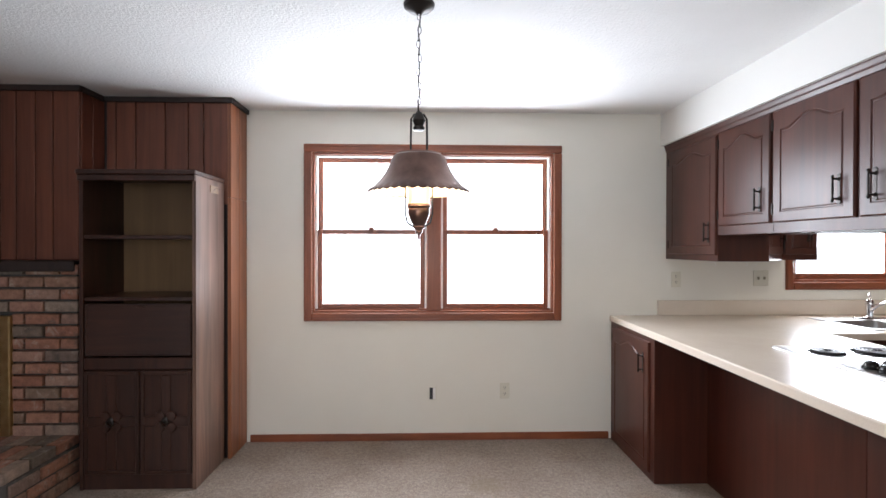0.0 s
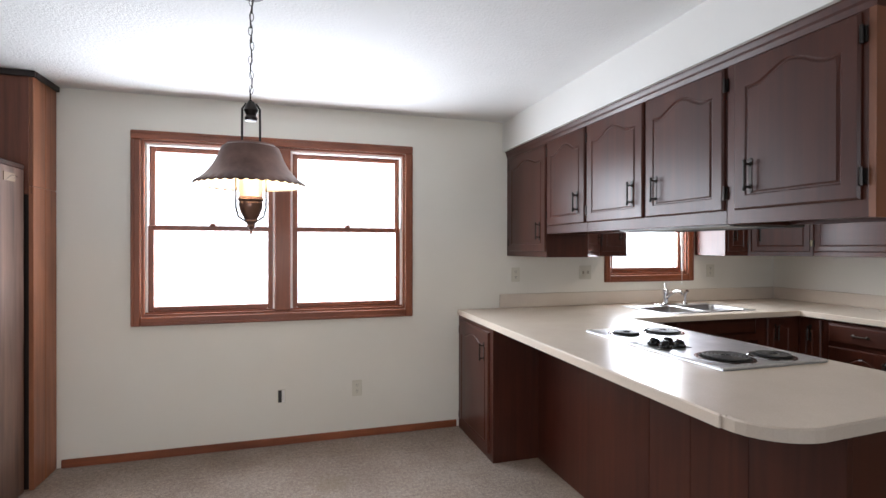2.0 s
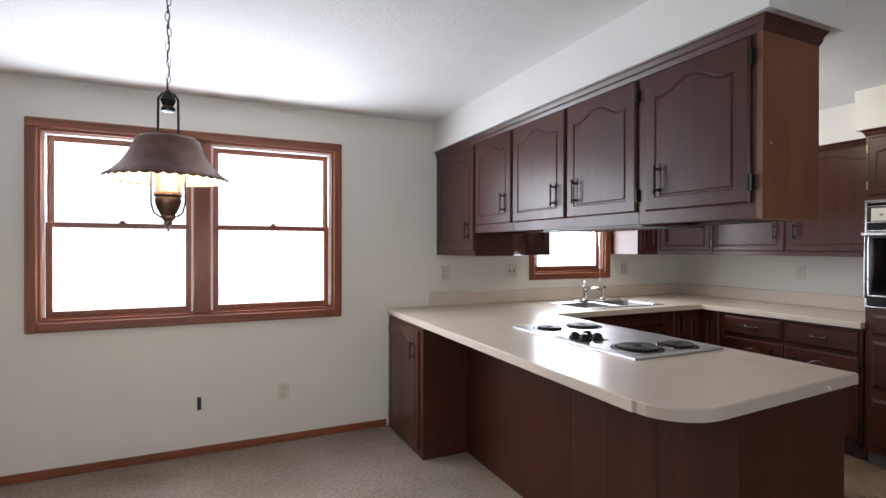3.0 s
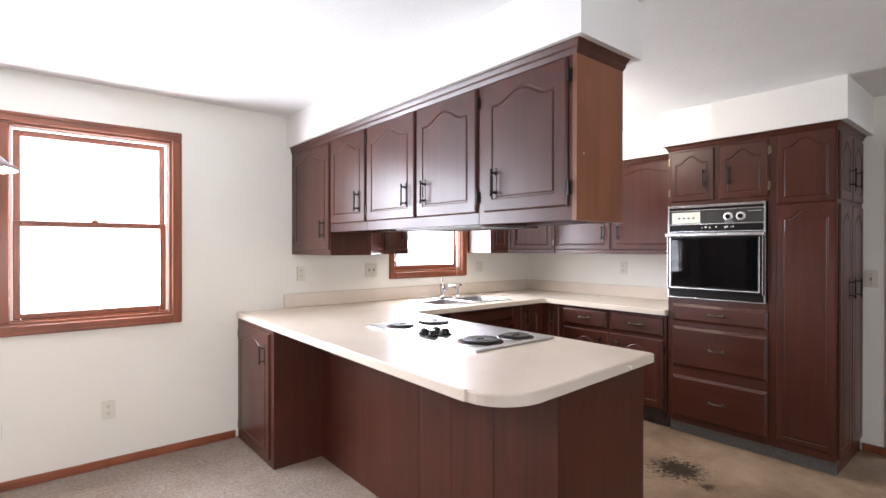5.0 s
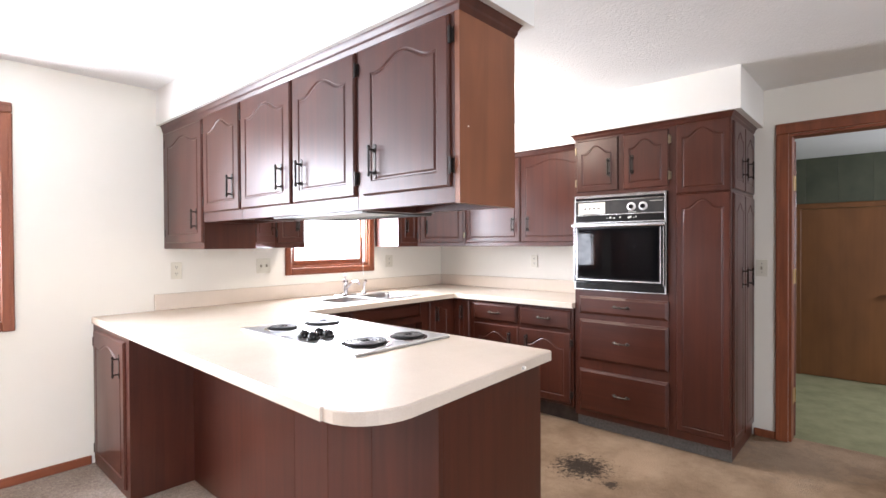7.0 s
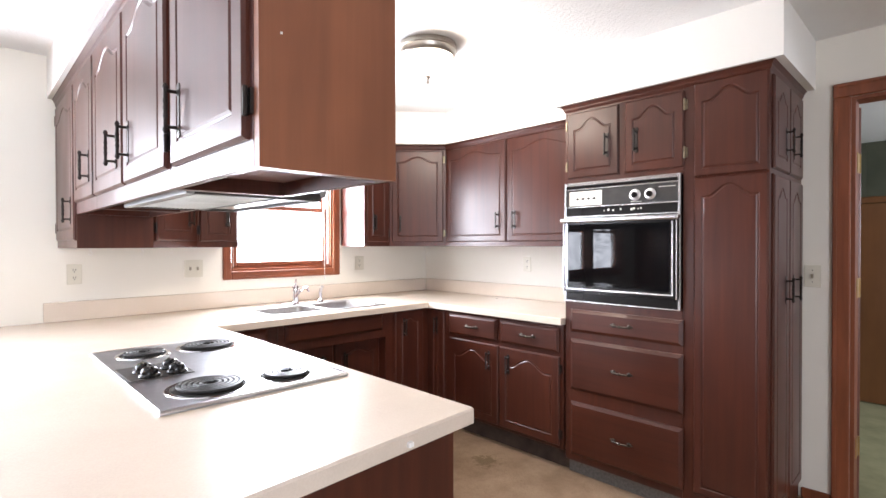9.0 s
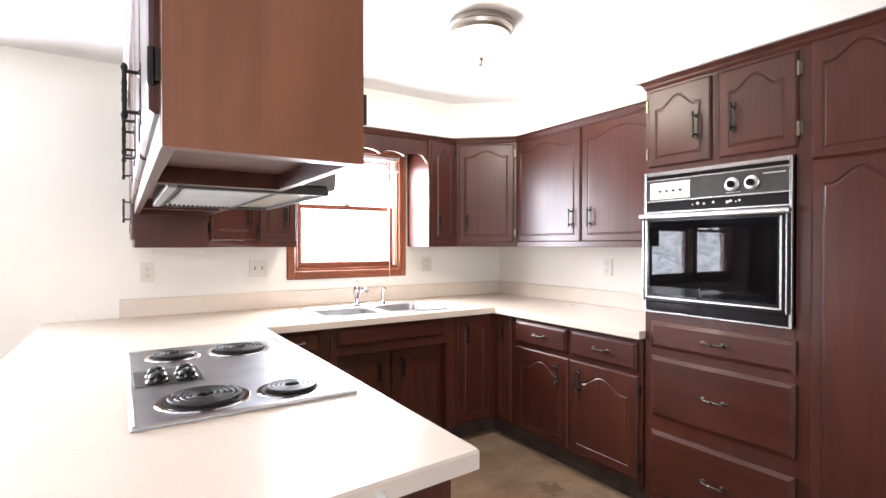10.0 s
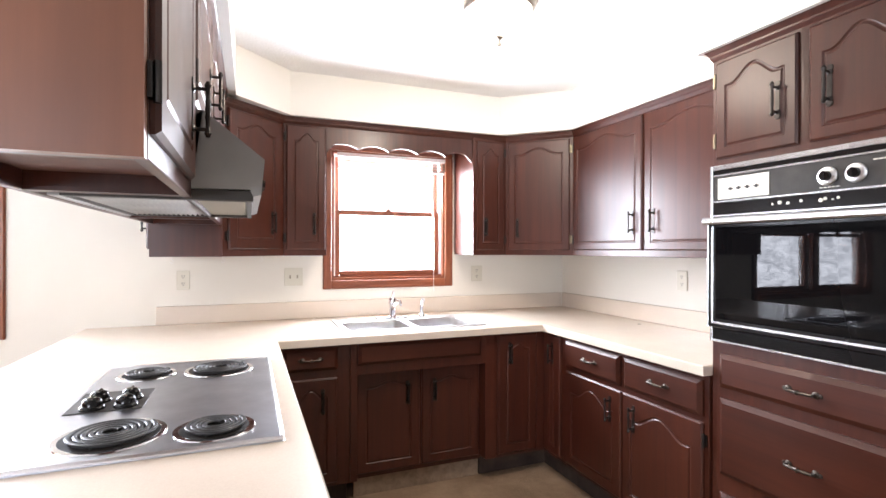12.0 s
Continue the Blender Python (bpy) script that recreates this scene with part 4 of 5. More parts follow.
crown("crown_moulding_tall", [(WX, 1.076), (4.14, 1.076), (4.14, 2.10), (4.418, 2.10)], [(WX, 1.052), (4.112, 1.052), (4.112, 2.122), (4.418, 2.122)], 2.112, SZ)

# range hood
hd = thing("range_hood", "grey enamel range hood with aluminium filter", "range hood", (0, 0, 0))
prof = [(2.03, 1.488), (2.03, 1.545), (2.309, 1.545), (2.309, 1.70), (2.33, 1.70), (2.466, 1.592), (2.458, 1.506), (2.44, 1.500), (2.432, 1.517), (2.055, 1.512), (2.05, 1.487)]
bm = bmesh.new()
a = [bm.verts.new((x, 1.955, z)) for x, z in prof]
b = [bm.verts.new((x, 2.665, z)) for x, z in prof]
bm.faces.new(a)
bm.faces.new(b)
for k in range(len(prof)):
    bm.faces.new((a[k], a[(k + 1) % len(prof)], b[(k + 1) % len(prof)], b[k]))
bmesh.ops.triangulate(bm, faces=[f for f in bm.faces if len(f.verts) > 4])
part("shell", bm, HOODM, hd)
fr = bmesh.new()
for x0, x1, y0, y1 in ((2.05, 2.44, 1.956, 1.985), (2.05, 2.44, 2.64, 2.664), (2.051, 2.063, 1.985, 2.64), (2.424, 2.438, 1.985, 2.64), (2.292, 2.303, 1.985, 2.64)):
    bx(fr, x0, x1, y0, y1, 1.4885, 1.514, bevel=0.002)
part("tray", fr, CTRL, hd, "dark grimy filter frame")
bm = bmesh.new()
ridges = 15
rows = [[bm.verts.new((2.067 + k * 0.224 / (2 * ridges), y, 1.490 if k % 2 else 1.504)) for y in (1.986, 2.23, 2.42, 2.639)] for k in range(2 * ridges + 1)]
rows = [[bm.verts.new((v.co.x, v.co.y, v.co.z + 0.004)) for v in q] for q in rows] + rows[::-1]
for p, q in zip(rows, rows[1:]):
    for k in range(3):
        bm.faces.new((p[k], p[k + 1], q[k + 1], q[k]))
part("filter", bm, ALU, hd, "ridged aluminium grease filter")
part("lens", box(2.304, 2.423, 1.986, 2.639, 1.497, 1.507, bevel=0.003), LENS, hd, "cream light lens")
for y in (2.05, 2.12):
    part("switch", box(2.455, 2.470, y, y + 0.035, 1.535, 1.555, bevel=0.003), BLACK, hd)

# ---- kitchen wall cabinets ----
def wall_unit(name, label, at, rz, w, doors, h=UT - KB, d=0.33):
    c = thing(name, label, "cabinet", at, rz, group="kitchen wall cabinets")
    part("body", box(0, w, 0, d, 0, h, bevel=0.0015), CAB, c)
    for a, b, p in doors:
        leaf(c, a, b, 0.035, h - 0.02, p, 0.045, margin=0.042, pull_z=0.19)
    return c


wall_unit("wall_cabinet", "narrow dark walnut wall cabinet beside the sink window", (2.622, 3.715, KB), 0, 0.248, [(0.012, 0.24, "r")])
wall_unit("wall_cabinet", "narrow dark walnut wall cabinet, its side bright by the window", (3.840, 3.702, KB), 0, 0.249, [(0.02, 0.232, "l")])
wall_unit("wall_cabinet", "dark walnut wall cabinet with a pair of arched doors", (4.418, 3.384, KB), -90, 1.28, [(0.015, 0.62, "r"), (0.64, 1.245, "l")], d=0.38)
kc = thing("corner_cabinet", "dark walnut corner cabinet with a diagonal arched door", "cabinet", (0, 0, 0))
part("body", prism([(4.091, 3.703), (4.417, 3.387), (WX - 0.001, 3.387), (WX - 0.001, WY - 0.001), (4.091, WY - 0.001)], KB, UT), CAB, kc)
ang = math.degrees(math.atan2(3.387 - 3.703, 4.417 - 4.091))
d = leaf(kc, 0, 0.415, 0, 0.735, "l", 0.045, pull_z=0.15, margin=0.042, hinge_material=HINGE)
for o in (d, *d.children_recursive):
    o.data.transform(pose(4.091 + 0.014, 3.703 - 0.014, 1.368, 0, 0, ang))
# scalloped valance over the sink window
bm = bmesh.new()
n = 100
top_v = []
for k in range(n + 1):
    u = k / n
    s = abs(2 * u - 1)
    z = 1.988 + 0.028 * abs(math.sin(math.pi * 5 * u)) ** 0.8 - (0.03 * max(0, s - 0.9) / 0.1)
    for y in (3.72, 3.74):
        top_v.append((bm.verts.new((2.872 + 0.967 * u, y, UT)), bm.verts.new((2.872 + 0.967 * u, y, z))))
for k in range(n):
    f0, b0, f1, b1 = top_v[2 * k], top_v[2 * k + 1], top_v[2 * k + 2], top_v[2 * k + 3]
    bm.faces.new((f0[0], f1[0], f1[1], f0[1]))
    bm.faces.new((b0[0], b1[0], b1[1], b0[1]))
    bm.faces.new((f0[1], f1[1], b1[1], b0[1]))
    bm.faces.new((f0[0], f1[0], b1[0], b0[0]))
tagged(obj("valance", bm, CAB), "dark walnut valance with a scalloped lower edge", "valance")

# raised mini-blind at the head of the sink window
mb = thing("mini_blind", "raised grey mini-blind under the valance", "blind", (0, 0, 0))
part("head_rail", box(2.985, 3.765, WY - 0.03, WY - 0.004, 2.0, 2.025, bevel=0.002), VINYL, mb)
for k in range(9):
    part("slat", moved(box(2.99, 3.76, -0.0125, 0.0125, -0.0008, 0.0008), pose(0, WY - 0.017, 1.993 - k * 0.0075, 12 + (k % 3) * 4, 0, 0)), ALU, mb)
part("bottom_rail", box(2.99, 3.76, WY - 0.028, WY - 0.006, 1.915, 1.926, bevel=0.002), VINYL, mb)
part("wand", tube([(3.66, WY - 0.032, 2.0), (3.665, WY - 0.034, 1.6), (3.668, WY - 0.033, 1.42)], 0.004, 6), VINYL, mb)

cord = tube([(3.672, WY - 0.036, 1.92), (3.669, WY - 0.045, 1.5), (3.667, WY - 0.05, 1.10)], 0.0016, 5)
lathe([(0, 0.0), (0.004, 0.0), (0.008, -0.022), (0.006, -0.028), (0, -0.028)], 10, cord, pose(3.667, WY - 0.05, 1.10))
part("pull_cord", cord, VINYL, mb, "thin cord with a small tassel", True)

# ---- base cabinets ----
BY, BX2 = 3.295, 4.135
k1 = thing("base_cabinet", "dark walnut base cabinet with drawer over arched door", "cabinet", (2.507, BY, 0), group="kitchen base cabinets")
part("body", box(0, 0.425, 0, 0.74, 0.13, CT - 0.042, bevel=0.0015), CAB, k1)
part("toe_kick", box(0, 0.425, 0.10, 0.12, 0.001, 0.13), DIRTY, k1, "grimy dark toe board")
drawer(k1, 0.085, 0.358, 0.742, 0.862)
leaf(k1, 0.085, 0.358, 0.15, 0.70, "r", 0.045, pull_z=0.58)
k2 = thing("sink_cabinet", "dark walnut sink base with false front and recessed doors", "cabinet", (2.934, BY, 0), group="kitchen base cabinets")
for a, b in ((0, 0.038), (0.797, 0.871)):
    part("stile", box(a, b, 0, 0.74, 0.13, CT - 0.042, bevel=0.001), CAB, k2)
part("rail", box(0.038, 0.797, 0, 0.02, 0.70, CT - 0.042), CAB, k2)
part("recess_panel", box(0.038, 0.797, 0.075, 0.09, 0.11, 0.70), CAB, k2)
drawer(k2, 0.039, 0.765, 0.752, 0.866, False)
leaf(k2, 0.045, 0.413, 0.135, 0.69, "r", 0.03, y=0.075, pull_z=0.56, hinges=False)
leaf(k2, 0.424, 0.79, 0.135, 0.69, "l", 0.03, y=0.075, pull_z=0.56, hinges=False)
part("toe_kick", box(0.038, 0.797, 0.10, 0.12, 0.001, 0.11), TANSTRIP, k2, "dirty tan carpet strip")
k3 = thing("corner_base_cabinet", "dark walnut corner base cabinet with two narrow folding doors", "cabinet", (0, 0, 0), group="kitchen base cabinets")
part("body", prism([(3.806, BY), (BX2, BY), (BX2, 3.10), (WX - 0.03, 3.10), (WX - 0.03, WY - 0.03), (3.806, WY - 0.03)], 0.13, CT - 0.042), CAB, k3)
part("toe_kick", prism([(3.74, BY + 0.10), (BX2 + 0.07, BY + 0.10), (BX2 + 0.07, 3.10), (BX2 + 0.09, 3.10), (BX2 + 0.09, BY + 0.12), (3.74, BY + 0.12)], 0.001, 0.13), DIRTY, k3, "grimy dark toe board")
d = leaf(k3, 0, 0.265, 0, 0.71, "l", 0.03, pull_z=0.60, hinges=False)
for o in (d, *d.children_recursive):
    o.data.transform(pose(3.812, BY, 0.15))
d = leaf(k3, 0, 0.165, 0, 0.71, "r", 0.03, pull_z=0.60, hinges=False)
for o in (d, *d.children_recursive):
    o.data.transform(pose(BX2, BY - 0.022, 0.15, 0, 0, -90))
k4 = thing("base_cabinet", "dark walnut base cabinet with two drawers over arched doors", "cabinet", (BX2, 3.099, 0), -90, group="kitchen base cabinets")
part("body", box(0, 0.988, 0, 0.63, 0.13, CT - 0.042, bevel=0.0015), CAB, k4)
part("toe_kick", box(0, 0.988, 0.07, 0.09, 0.001, 0.13), DIRTY, k4, "grimy dark toe board")
drawer(k4, 0.045, 0.492, 0.704, 0.852)
drawer(k4, 0.520, 0.965, 0.704, 0.852)
leaf(k4, 0.045, 0.498, 0.15, 0.678, "r", 0.06, pull_z=0.57, hinges=False)
leaf(k4, 0.510, 0.965, 0.15, 0.678, "l", 0.06, pull_z=0.57)

# ---- tall oven cabinet and pantry ----
tc = thing("oven_cabinet", "tall dark walnut oven cabinet with drawers and pantry side", "cabinet", (4.14, 2.10, 0), -90)
part("side", box(0, 0.02, 0, 0.655, 0.09, UT, bevel=0.001), CAB, tc)
part("pantry_body", box(0.66, 1.024, 0, 0.655, 0.09, UT, bevel=0.002), CAB, tc)
part("drawer_case", box(0.02, 0.66, 0, 0.655, 0.09, 1.02), CAB, tc)
part("upper_case", box(0.02, 0.66, 0, 0.655, 1.70, UT), CAB, tc)
part("back", box(0.02, 0.66, 0.5, 0.655, 1.02, 1.70), CAB, tc)
part("toe_kick", box(0.0, 1.018, 0.045, 0.065, 0.001, 0.09), TOE, tc, "grey carpet strip")
part("plinth", box(1.0, 1.018, 0.065, 0.655, 0.001, 0.09), CAB, tc)
leaf(tc, 0.020, 0.33, 1.726, 2.100, "r", 0.055, pull_z=1.89, margin=0.04, hinge_material=HINGE)
leaf(tc, 0.366, 0.666, 1.726, 2.100, "l", 0.055, pull_z=1.89, margin=0.04, hinge_material=HINGE)
drawer(tc, 0.040, 0.666, 0.843, 0.972)
drawer(tc, 0.040, 0.666, 0.508, 0.802)
drawer(tc, 0.040, 0.666, 0.13, 0.438)
for z0, z1, r in ((0.14, 1.667, 0.055), (1.671, 2.118, 0.055)):
    part("front_panel", moved(routed_slab(0.31, z1 - z0, 0.009, 0.034, r), pose(0.712, -0.0005, z0)), CAB, tc)
for a, b, p in ((0.01, 0.30, "r"), (0.312, 0.60, "l")):
    for z0, z1, pz in ((0.10, 1.66, 1.13), (1.685, 2.10, 1.83)):
        d = leaf(tc, 0, b - a, 0, z1 - z0, p, 0.045, pull_z=pz - z0, hinges=False)
        for o in (d, *d.children_recursive):
            o.data.transform(pose(1.024, a + 0.02, z0, 0, 0, 90))

# wall oven
ov = thing("wall_oven", "black-glass wall oven with chrome trim and dials", "oven", (4.14, 2.095, 0), -90)
part("body", box(0.02, 0.645, 0.0, 0.49, 1.025, 1.695), BLACK, ov)
fr = bmesh.new()
OW = 0.651
for a in ((0.0, 0.012, 1.017, 1.698), (OW - 0.012, OW, 1.017, 1.698), (0.012, OW - 0.012, 1.679, 1.698), (0.012, OW - 0.012, 1.017, 1.026)):
    bx(fr, a[0], a[1], -0.024, 0.0, a[2], a[3], bevel=0.002)
part("trim", fr, OVTRIM, ov, "chrome trim")
part("top_grille", box(0.012, OW - 0.012, -0.02, -0.001, 1.662, 1.679, bevel=0.002), BLACK, ov)
part("trim_strip", box(0.012, OW - 0.012, -0.023, -0.0005, 1.655, 1.662, bevel=0.001), OVTRIM, ov, "chrome trim")
cp = part("control_panel", box(0.012, OW - 0.012, -0.019, -0.001, 1.561, 1.655, bevel=0.001), PANELGREY, ov, "scuffed black control panel")
dl = part("clock_dial", box(0.034, 0.236, -0.0215, -0.019, 1.566, 1.646, bevel=0.001), DIAL, cp, "cream clock panel with small dark hands")
bm = bmesh.new()
for k in range(4):
    bx(bm, 0.078 + k * 0.034, 0.097 + k * 0.034, -0.024, -0.0215, 1.601, 1.606)
    bx(bm, 0.085 + k * 0.034, 0.091 + k * 0.034, -0.0245, -0.0215, 1.597, 1.610)
part("hand", bm, SLOT, dl)
for kx in (0.423, 0.502):
    k_ = part("dial_ring", lathe([(0, 0), (0.029, 0), (0.029, 0.005), (0.025, 0.008), (0.015, 0.009)], 24, None, pose(kx, -0.019, 1.605, 90)), SATIN, cp, "chrome dial ring", True)
    kb = lathe([(0, 0.006), (0.0165, 0.006), (0.0145, 0.022), (0, 0.023)], 20, None, pose(kx, -0.019, 1.605, 90))
    bx(kb, kx - 0.004, kx + 0.004, -0.046, -0.04, 1.59, 1.62, bevel=0.001)
    part("knob", kb, BLACK, k_, "black dial knob", True)
for k in range(5):
    part("marking", box(0.40 + k * 0.012, 0.408 + k * 0.012, -0.021, -0.019, 1.569, 1.572), DIAL, cp, "tiny pale marking")
for k in range(6):
    part("marking", box(0.545 + k * 0.014, 0.556 + k * 0.014, -0.0205, -0.019, 1.636, 1.639), DIAL, cp, "tiny pale marking")
part("lower_strip", box(0.012, OW - 0.012, -0.022, -0.001, 1.507, 1.554, bevel=0.001), BLACK, ov)
part("trim_strip", box(0.012, OW - 0.012, -0.023, -0.0005, 1.554, 1.561, bevel=0.001), OVTRIM, ov, "chrome trim")
part("trim_strip", box(0.012, OW - 0.012, -0.0235, -0.0005, 1.500, 1.507, bevel=0.001), OVTRIM, ov, "chrome trim")
for k, (u, q) in enumerate(((0.25, 0.003), (0.275, 0.0065), (0.303, 0.005), (0.345, 0.005), (0.405, 0.0065), (0.418, 0.0055), (0.44, 0.003), (0.455, 0.0045))):
    part("indicator", lathe([(0, 0), (q, 0), (q, 0.002), (0, 0.003)], 10, None, pose(u, -0.022, 1.531 + 0.004 * (k % 2), 90)), DIAL, ov, "small worn pale marking")
od = part("oven_door", box(0.008, OW - 0.008, -0.042, -0.0245, 1.075, 1.472, bevel=0.003), BLACK, ov, "black oven door")
part("window_glass", box(0.045, OW - 0.045, -0.0455, -0.042, 1.11, 1.458, bevel=0.001), GLASSBLACK, od, "dark reflective oven glass")
bm = bmesh.new()
for a in ((0.026, 0.034, 1.09, 1.462), (OW - 0.034, OW - 0.026, 1.09, 1.462), (0.034, OW - 0.034, 1.09, 1.098)):
    bx(bm, a[0], a[1], -0.0475, -0.042, a[2], a[3], bevel=0.001)
for a in ((0.008, 0.013, 1.075, 1.468), (OW - 0.013, OW - 0.008, 1.075, 1.468)):
    bx(bm, a[0], a[1], -0.047, -0.042, a[2], a[3], bevel=0.001)
part("trim", bm, OVTRIM, od, "chrome trim")
hb = box(-0.004, OW + 0.004, -0.068, -0.03, 1.470, 1.494, bevel=0.006)
part("handle", hb, OVTRIM, od, "full-width chrome door handle")
part("bottom_vent", box(0.012, OW - 0.012, -0.022, -0.001, 1.026, 1.07, bevel=0.001), BLACK, ov)

# ---- sink ----
sk = thing("sink", "double-bowl stainless steel sink set in the worktop", "sink", (3.343, 3.60, CT))


def bowl_rings(bm, x0, x1, y0, y1):
    """A bowl with rounded corners, from its lip down to its floor."""
    n, loops = 5, []
    for ins, z, r in ((0.0, 0.0065, 0.05), (0.006, 0.003, 0.048), (0.012, -0.012, 0.045), (0.024, -0.135, 0.045), (0.045, -0.152, 0.04), (0.07, -0.156, 0.03)):
        pts = []
        for cx, cy, a0 in ((x1 - ins - r, y1 - ins - r, 0), (x0 + ins + r, y1 - ins - r, 90), (x0 + ins + r, y0 + ins + r, 180), (x1 - ins - r, y0 + ins + r, 270)):
            for k in range(n + 1):
                a = radians(a0 + 90 * k / n)
                pts.append(bm.verts.new((cx + r * math.cos(a), cy + r * math.sin(a), z)))
        loops.append(pts)
    for a, b in zip(loops, loops[1:]):
        for k in range(len(a)):
            j = (k + 1) % len(a)
            bm.faces.new((a[k], a[j], b[j], b[k]))
    bm.faces.new(loops[-1])
    return loops[0]


bm = bmesh.new()
lips = [bowl_rings(bm, -0.395, -0.015, -0.225, 0.145), bowl_rings(bm, 0.015, 0.395, -0.225, 0.145)]
deck = [bm.verts.new((x, y, 0.0065)) for x, y in ((-0.42, -0.25), (0.42, -0.25), (0.42, 0.25), (-0.42, 0.25))]
skirt = [bm.verts.new((x, y, 0.0005)) for x, y in ((-0.428, -0.258), (0.428, -0.258), (0.428, 0.258), (-0.428, 0.258))]
edges = []
for ring in (deck, *lips):
    for k in range(len(ring)):
        va, vb = ring[k], ring[(k + 1) % len(ring)]
        edges.append(bm.edges.get((va, vb)) or bm.edges.new((va, vb)))
bmesh.ops.triangle_fill(bm, use_beauty=True, edges=edges)
for k in range(4):
    bm.faces.new((deck[k], deck[(k + 1) % 4], skirt[(k + 1) % 4], skirt[k]))
part("basin", bm, SINKM, sk, smooth=True)
for x in (-0.205, 0.205):
    part("drain", lathe([(0.045, -0.1555), (0.043, -0.153), (0.03, -0.1545), (0, -0.1545)], 20, None, pose(x, -0.04, 0)), CHROME, sk, "round steel drain", True)
fc = thing("faucet", "chrome single-lever kitchen faucet behind the sink", "faucet", (3.302, 3.785, CT + 0.0065))
bm = lathe([(0, 0), (0.03, 0), (0.029, 0.012), (0.021, 0.02), (0.021, 0.085), (0.026, 0.095), (0.026, 0.12), (0.018, 0.135), (0, 0.137)], 20)
part("body", bm, CHROME, fc, smooth=True)
part("base_plate", prism([(0.12 * math.cos(a * math.pi / 12), 0.028 * math.sin(a * math.pi / 12)) for a in range(24)], 0.0, 0.012, bevel=0.003), CHROME, fc, smooth=True)
part("spout", tube([(0, -0.01, 0.06), (0, -0.06, 0.10), (0, -0.12, 0.125), (0, -0.17, 0.125), (0, -0.19, 0.105)], lambda i: 0.0125 - 0.0008 * i, 10), CHROME, fc, smooth=True)
part("lever", tube([(0, 0.0, 0.13), (0.004, 0.006, 0.155), (0.012, 0.016, 0.176)], lambda i: 0.009 - 0.0015 * i, 8), CHROME, fc, smooth=True)
sp = thing("side_sprayer", "chrome side sprayer beside the faucet", "sprayer", (3.504, 3.79, CT + 0.0065))
part("holder", lathe([(0, 0), (0.023, 0), (0.022, 0.01), (0.014, 0.02), (0.014, 0.03), (0, 0.03)], 16), CHROME, sp, smooth=True)
part("spray_head", tube([(0, 0, 0.025), (0, 0, 0.07), (0, -0.008, 0.10), (0, -0.03, 0.118)], lambda i: (0.010, 0.012, 0.015, 0.013)[i], 10), CHROME, sp, smooth=True)

# ---- pendant lamp ----
pl = thing("pendant_lamp", "dark copper pendant lamp with scalloped shade, lit", "lamp", (0.177, 2.435, 0))
ENAMEL = mat("cream_shade_lining", (0.80, 0.75, 0.66), 0.4)
COPPER = mottled("smoked_copper", (0.10, 0.062, 0.052), (0.29, 0.175, 0.145), 0.3, 5, metal=0.7)
part("canopy", lathe([(0, 2.404), (0.064, 2.404), (0.062, 2.392), (0.045, 2.378), (0.02, 2.37), (0.008, 2.36), (0, 2.36)], 28), IRON, pl, smooth=True)
zc, k = 2.362, 0
chain = bmesh.new()
while zc > 1.955:
    a = k * math.pi / 2 + 0.3
    sway = 0.003 * math.sin(k * 1.3)
    ring = []
    for q in range(12):
        t_ = 2 * math.pi * q / 12
        ring.append((sway + 0.0075 * math.cos(t_) * math.cos(a), 0.0075 * math.cos(t_) * math.sin(a), zc - 0.014 + 0.0175 * math.sin(t_)))
    tube(ring, 0.0016, 5, chain, True)
    zc -= 0.0285
    k += 1
cord = [(0.004 * math.sin(q * 0.9), 0.004 * math.cos(q * 0.9), 2.365 - q * 0.0145) for q in range(29)]
tube(cord, 0.0022, 5, chain)
part("chain", chain, IRON, pl, "thin black chain with cord", True)
part("hub", lathe([(0, 1.96), (0.012, 1.958), (0.02, 1.945), (0.027, 1.925), (0.018, 1.905), (0.024, 1.895), (0.022, 1.885), (0, 1.88)], 20), IRON, pl, smooth=True)
for s in (-1, 1):
    part("arm", tube([(0, 0, 1.945), (s * 0.02, 0, 1.95), (s * 0.032, 0, 1.93), (s * 0.033, 0, 1.86), (s * 0.033, 0, 1.785)], 0.0045, 8), IRON, pl, smooth=True)
n = 216
bm = bmesh.new()
prof = [(0.09, 1.786), (0.105, 1.778), (0.113, 1.760), (0.121, 1.738), (0.135, 1.710), (0.152, 1.685), (0.178, 1.657), (0.200, 1.6415), (0.205, 1.6395)]
rings = []
for i, (r, z) in enumerate(prof + [(a - 0.002, b - 0.003) for a, b in reversed(prof)]):
    edge = i in (8, 9)
    rings.append([bm.verts.new((r * math.cos(2 * math.pi * q / n), r * math.sin(2 * math.pi * q / n), z - (0.009 * abs(math.sin(math.pi * q / n * 36)) if edge else 0))) for q in range(n)])
for a, b in zip(rings, rings[1:]):
    for q in range(n):
        bm.faces.new((a[q], a[(q + 1) % n], b[(q + 1) % n], b[q]))
sh = part("shade", bm, COPPER, pl, "smoked copper bell shade with scalloped rim", True)
bm = bmesh.new()
rings = [[bm.verts.new(((r_ - e_) * math.cos(2 * math.pi * q / 64), (r_ - e_) * math.sin(2 * math.pi * q / 64), z - 0.004 - e_)) for q in range(64)]
         for e_, row in ((0.0035, prof), (0.0045, prof[::-1])) for r_, z in row]
for a, b in zip(rings, rings[1:]):
    for q in range(64):
        bm.faces.new((a[q], a[(q + 1) % 64], b[(q + 1) % 64], b[q]))
part("shade_lining", bm, ENAMEL, sh, "cream enamel lining", True)
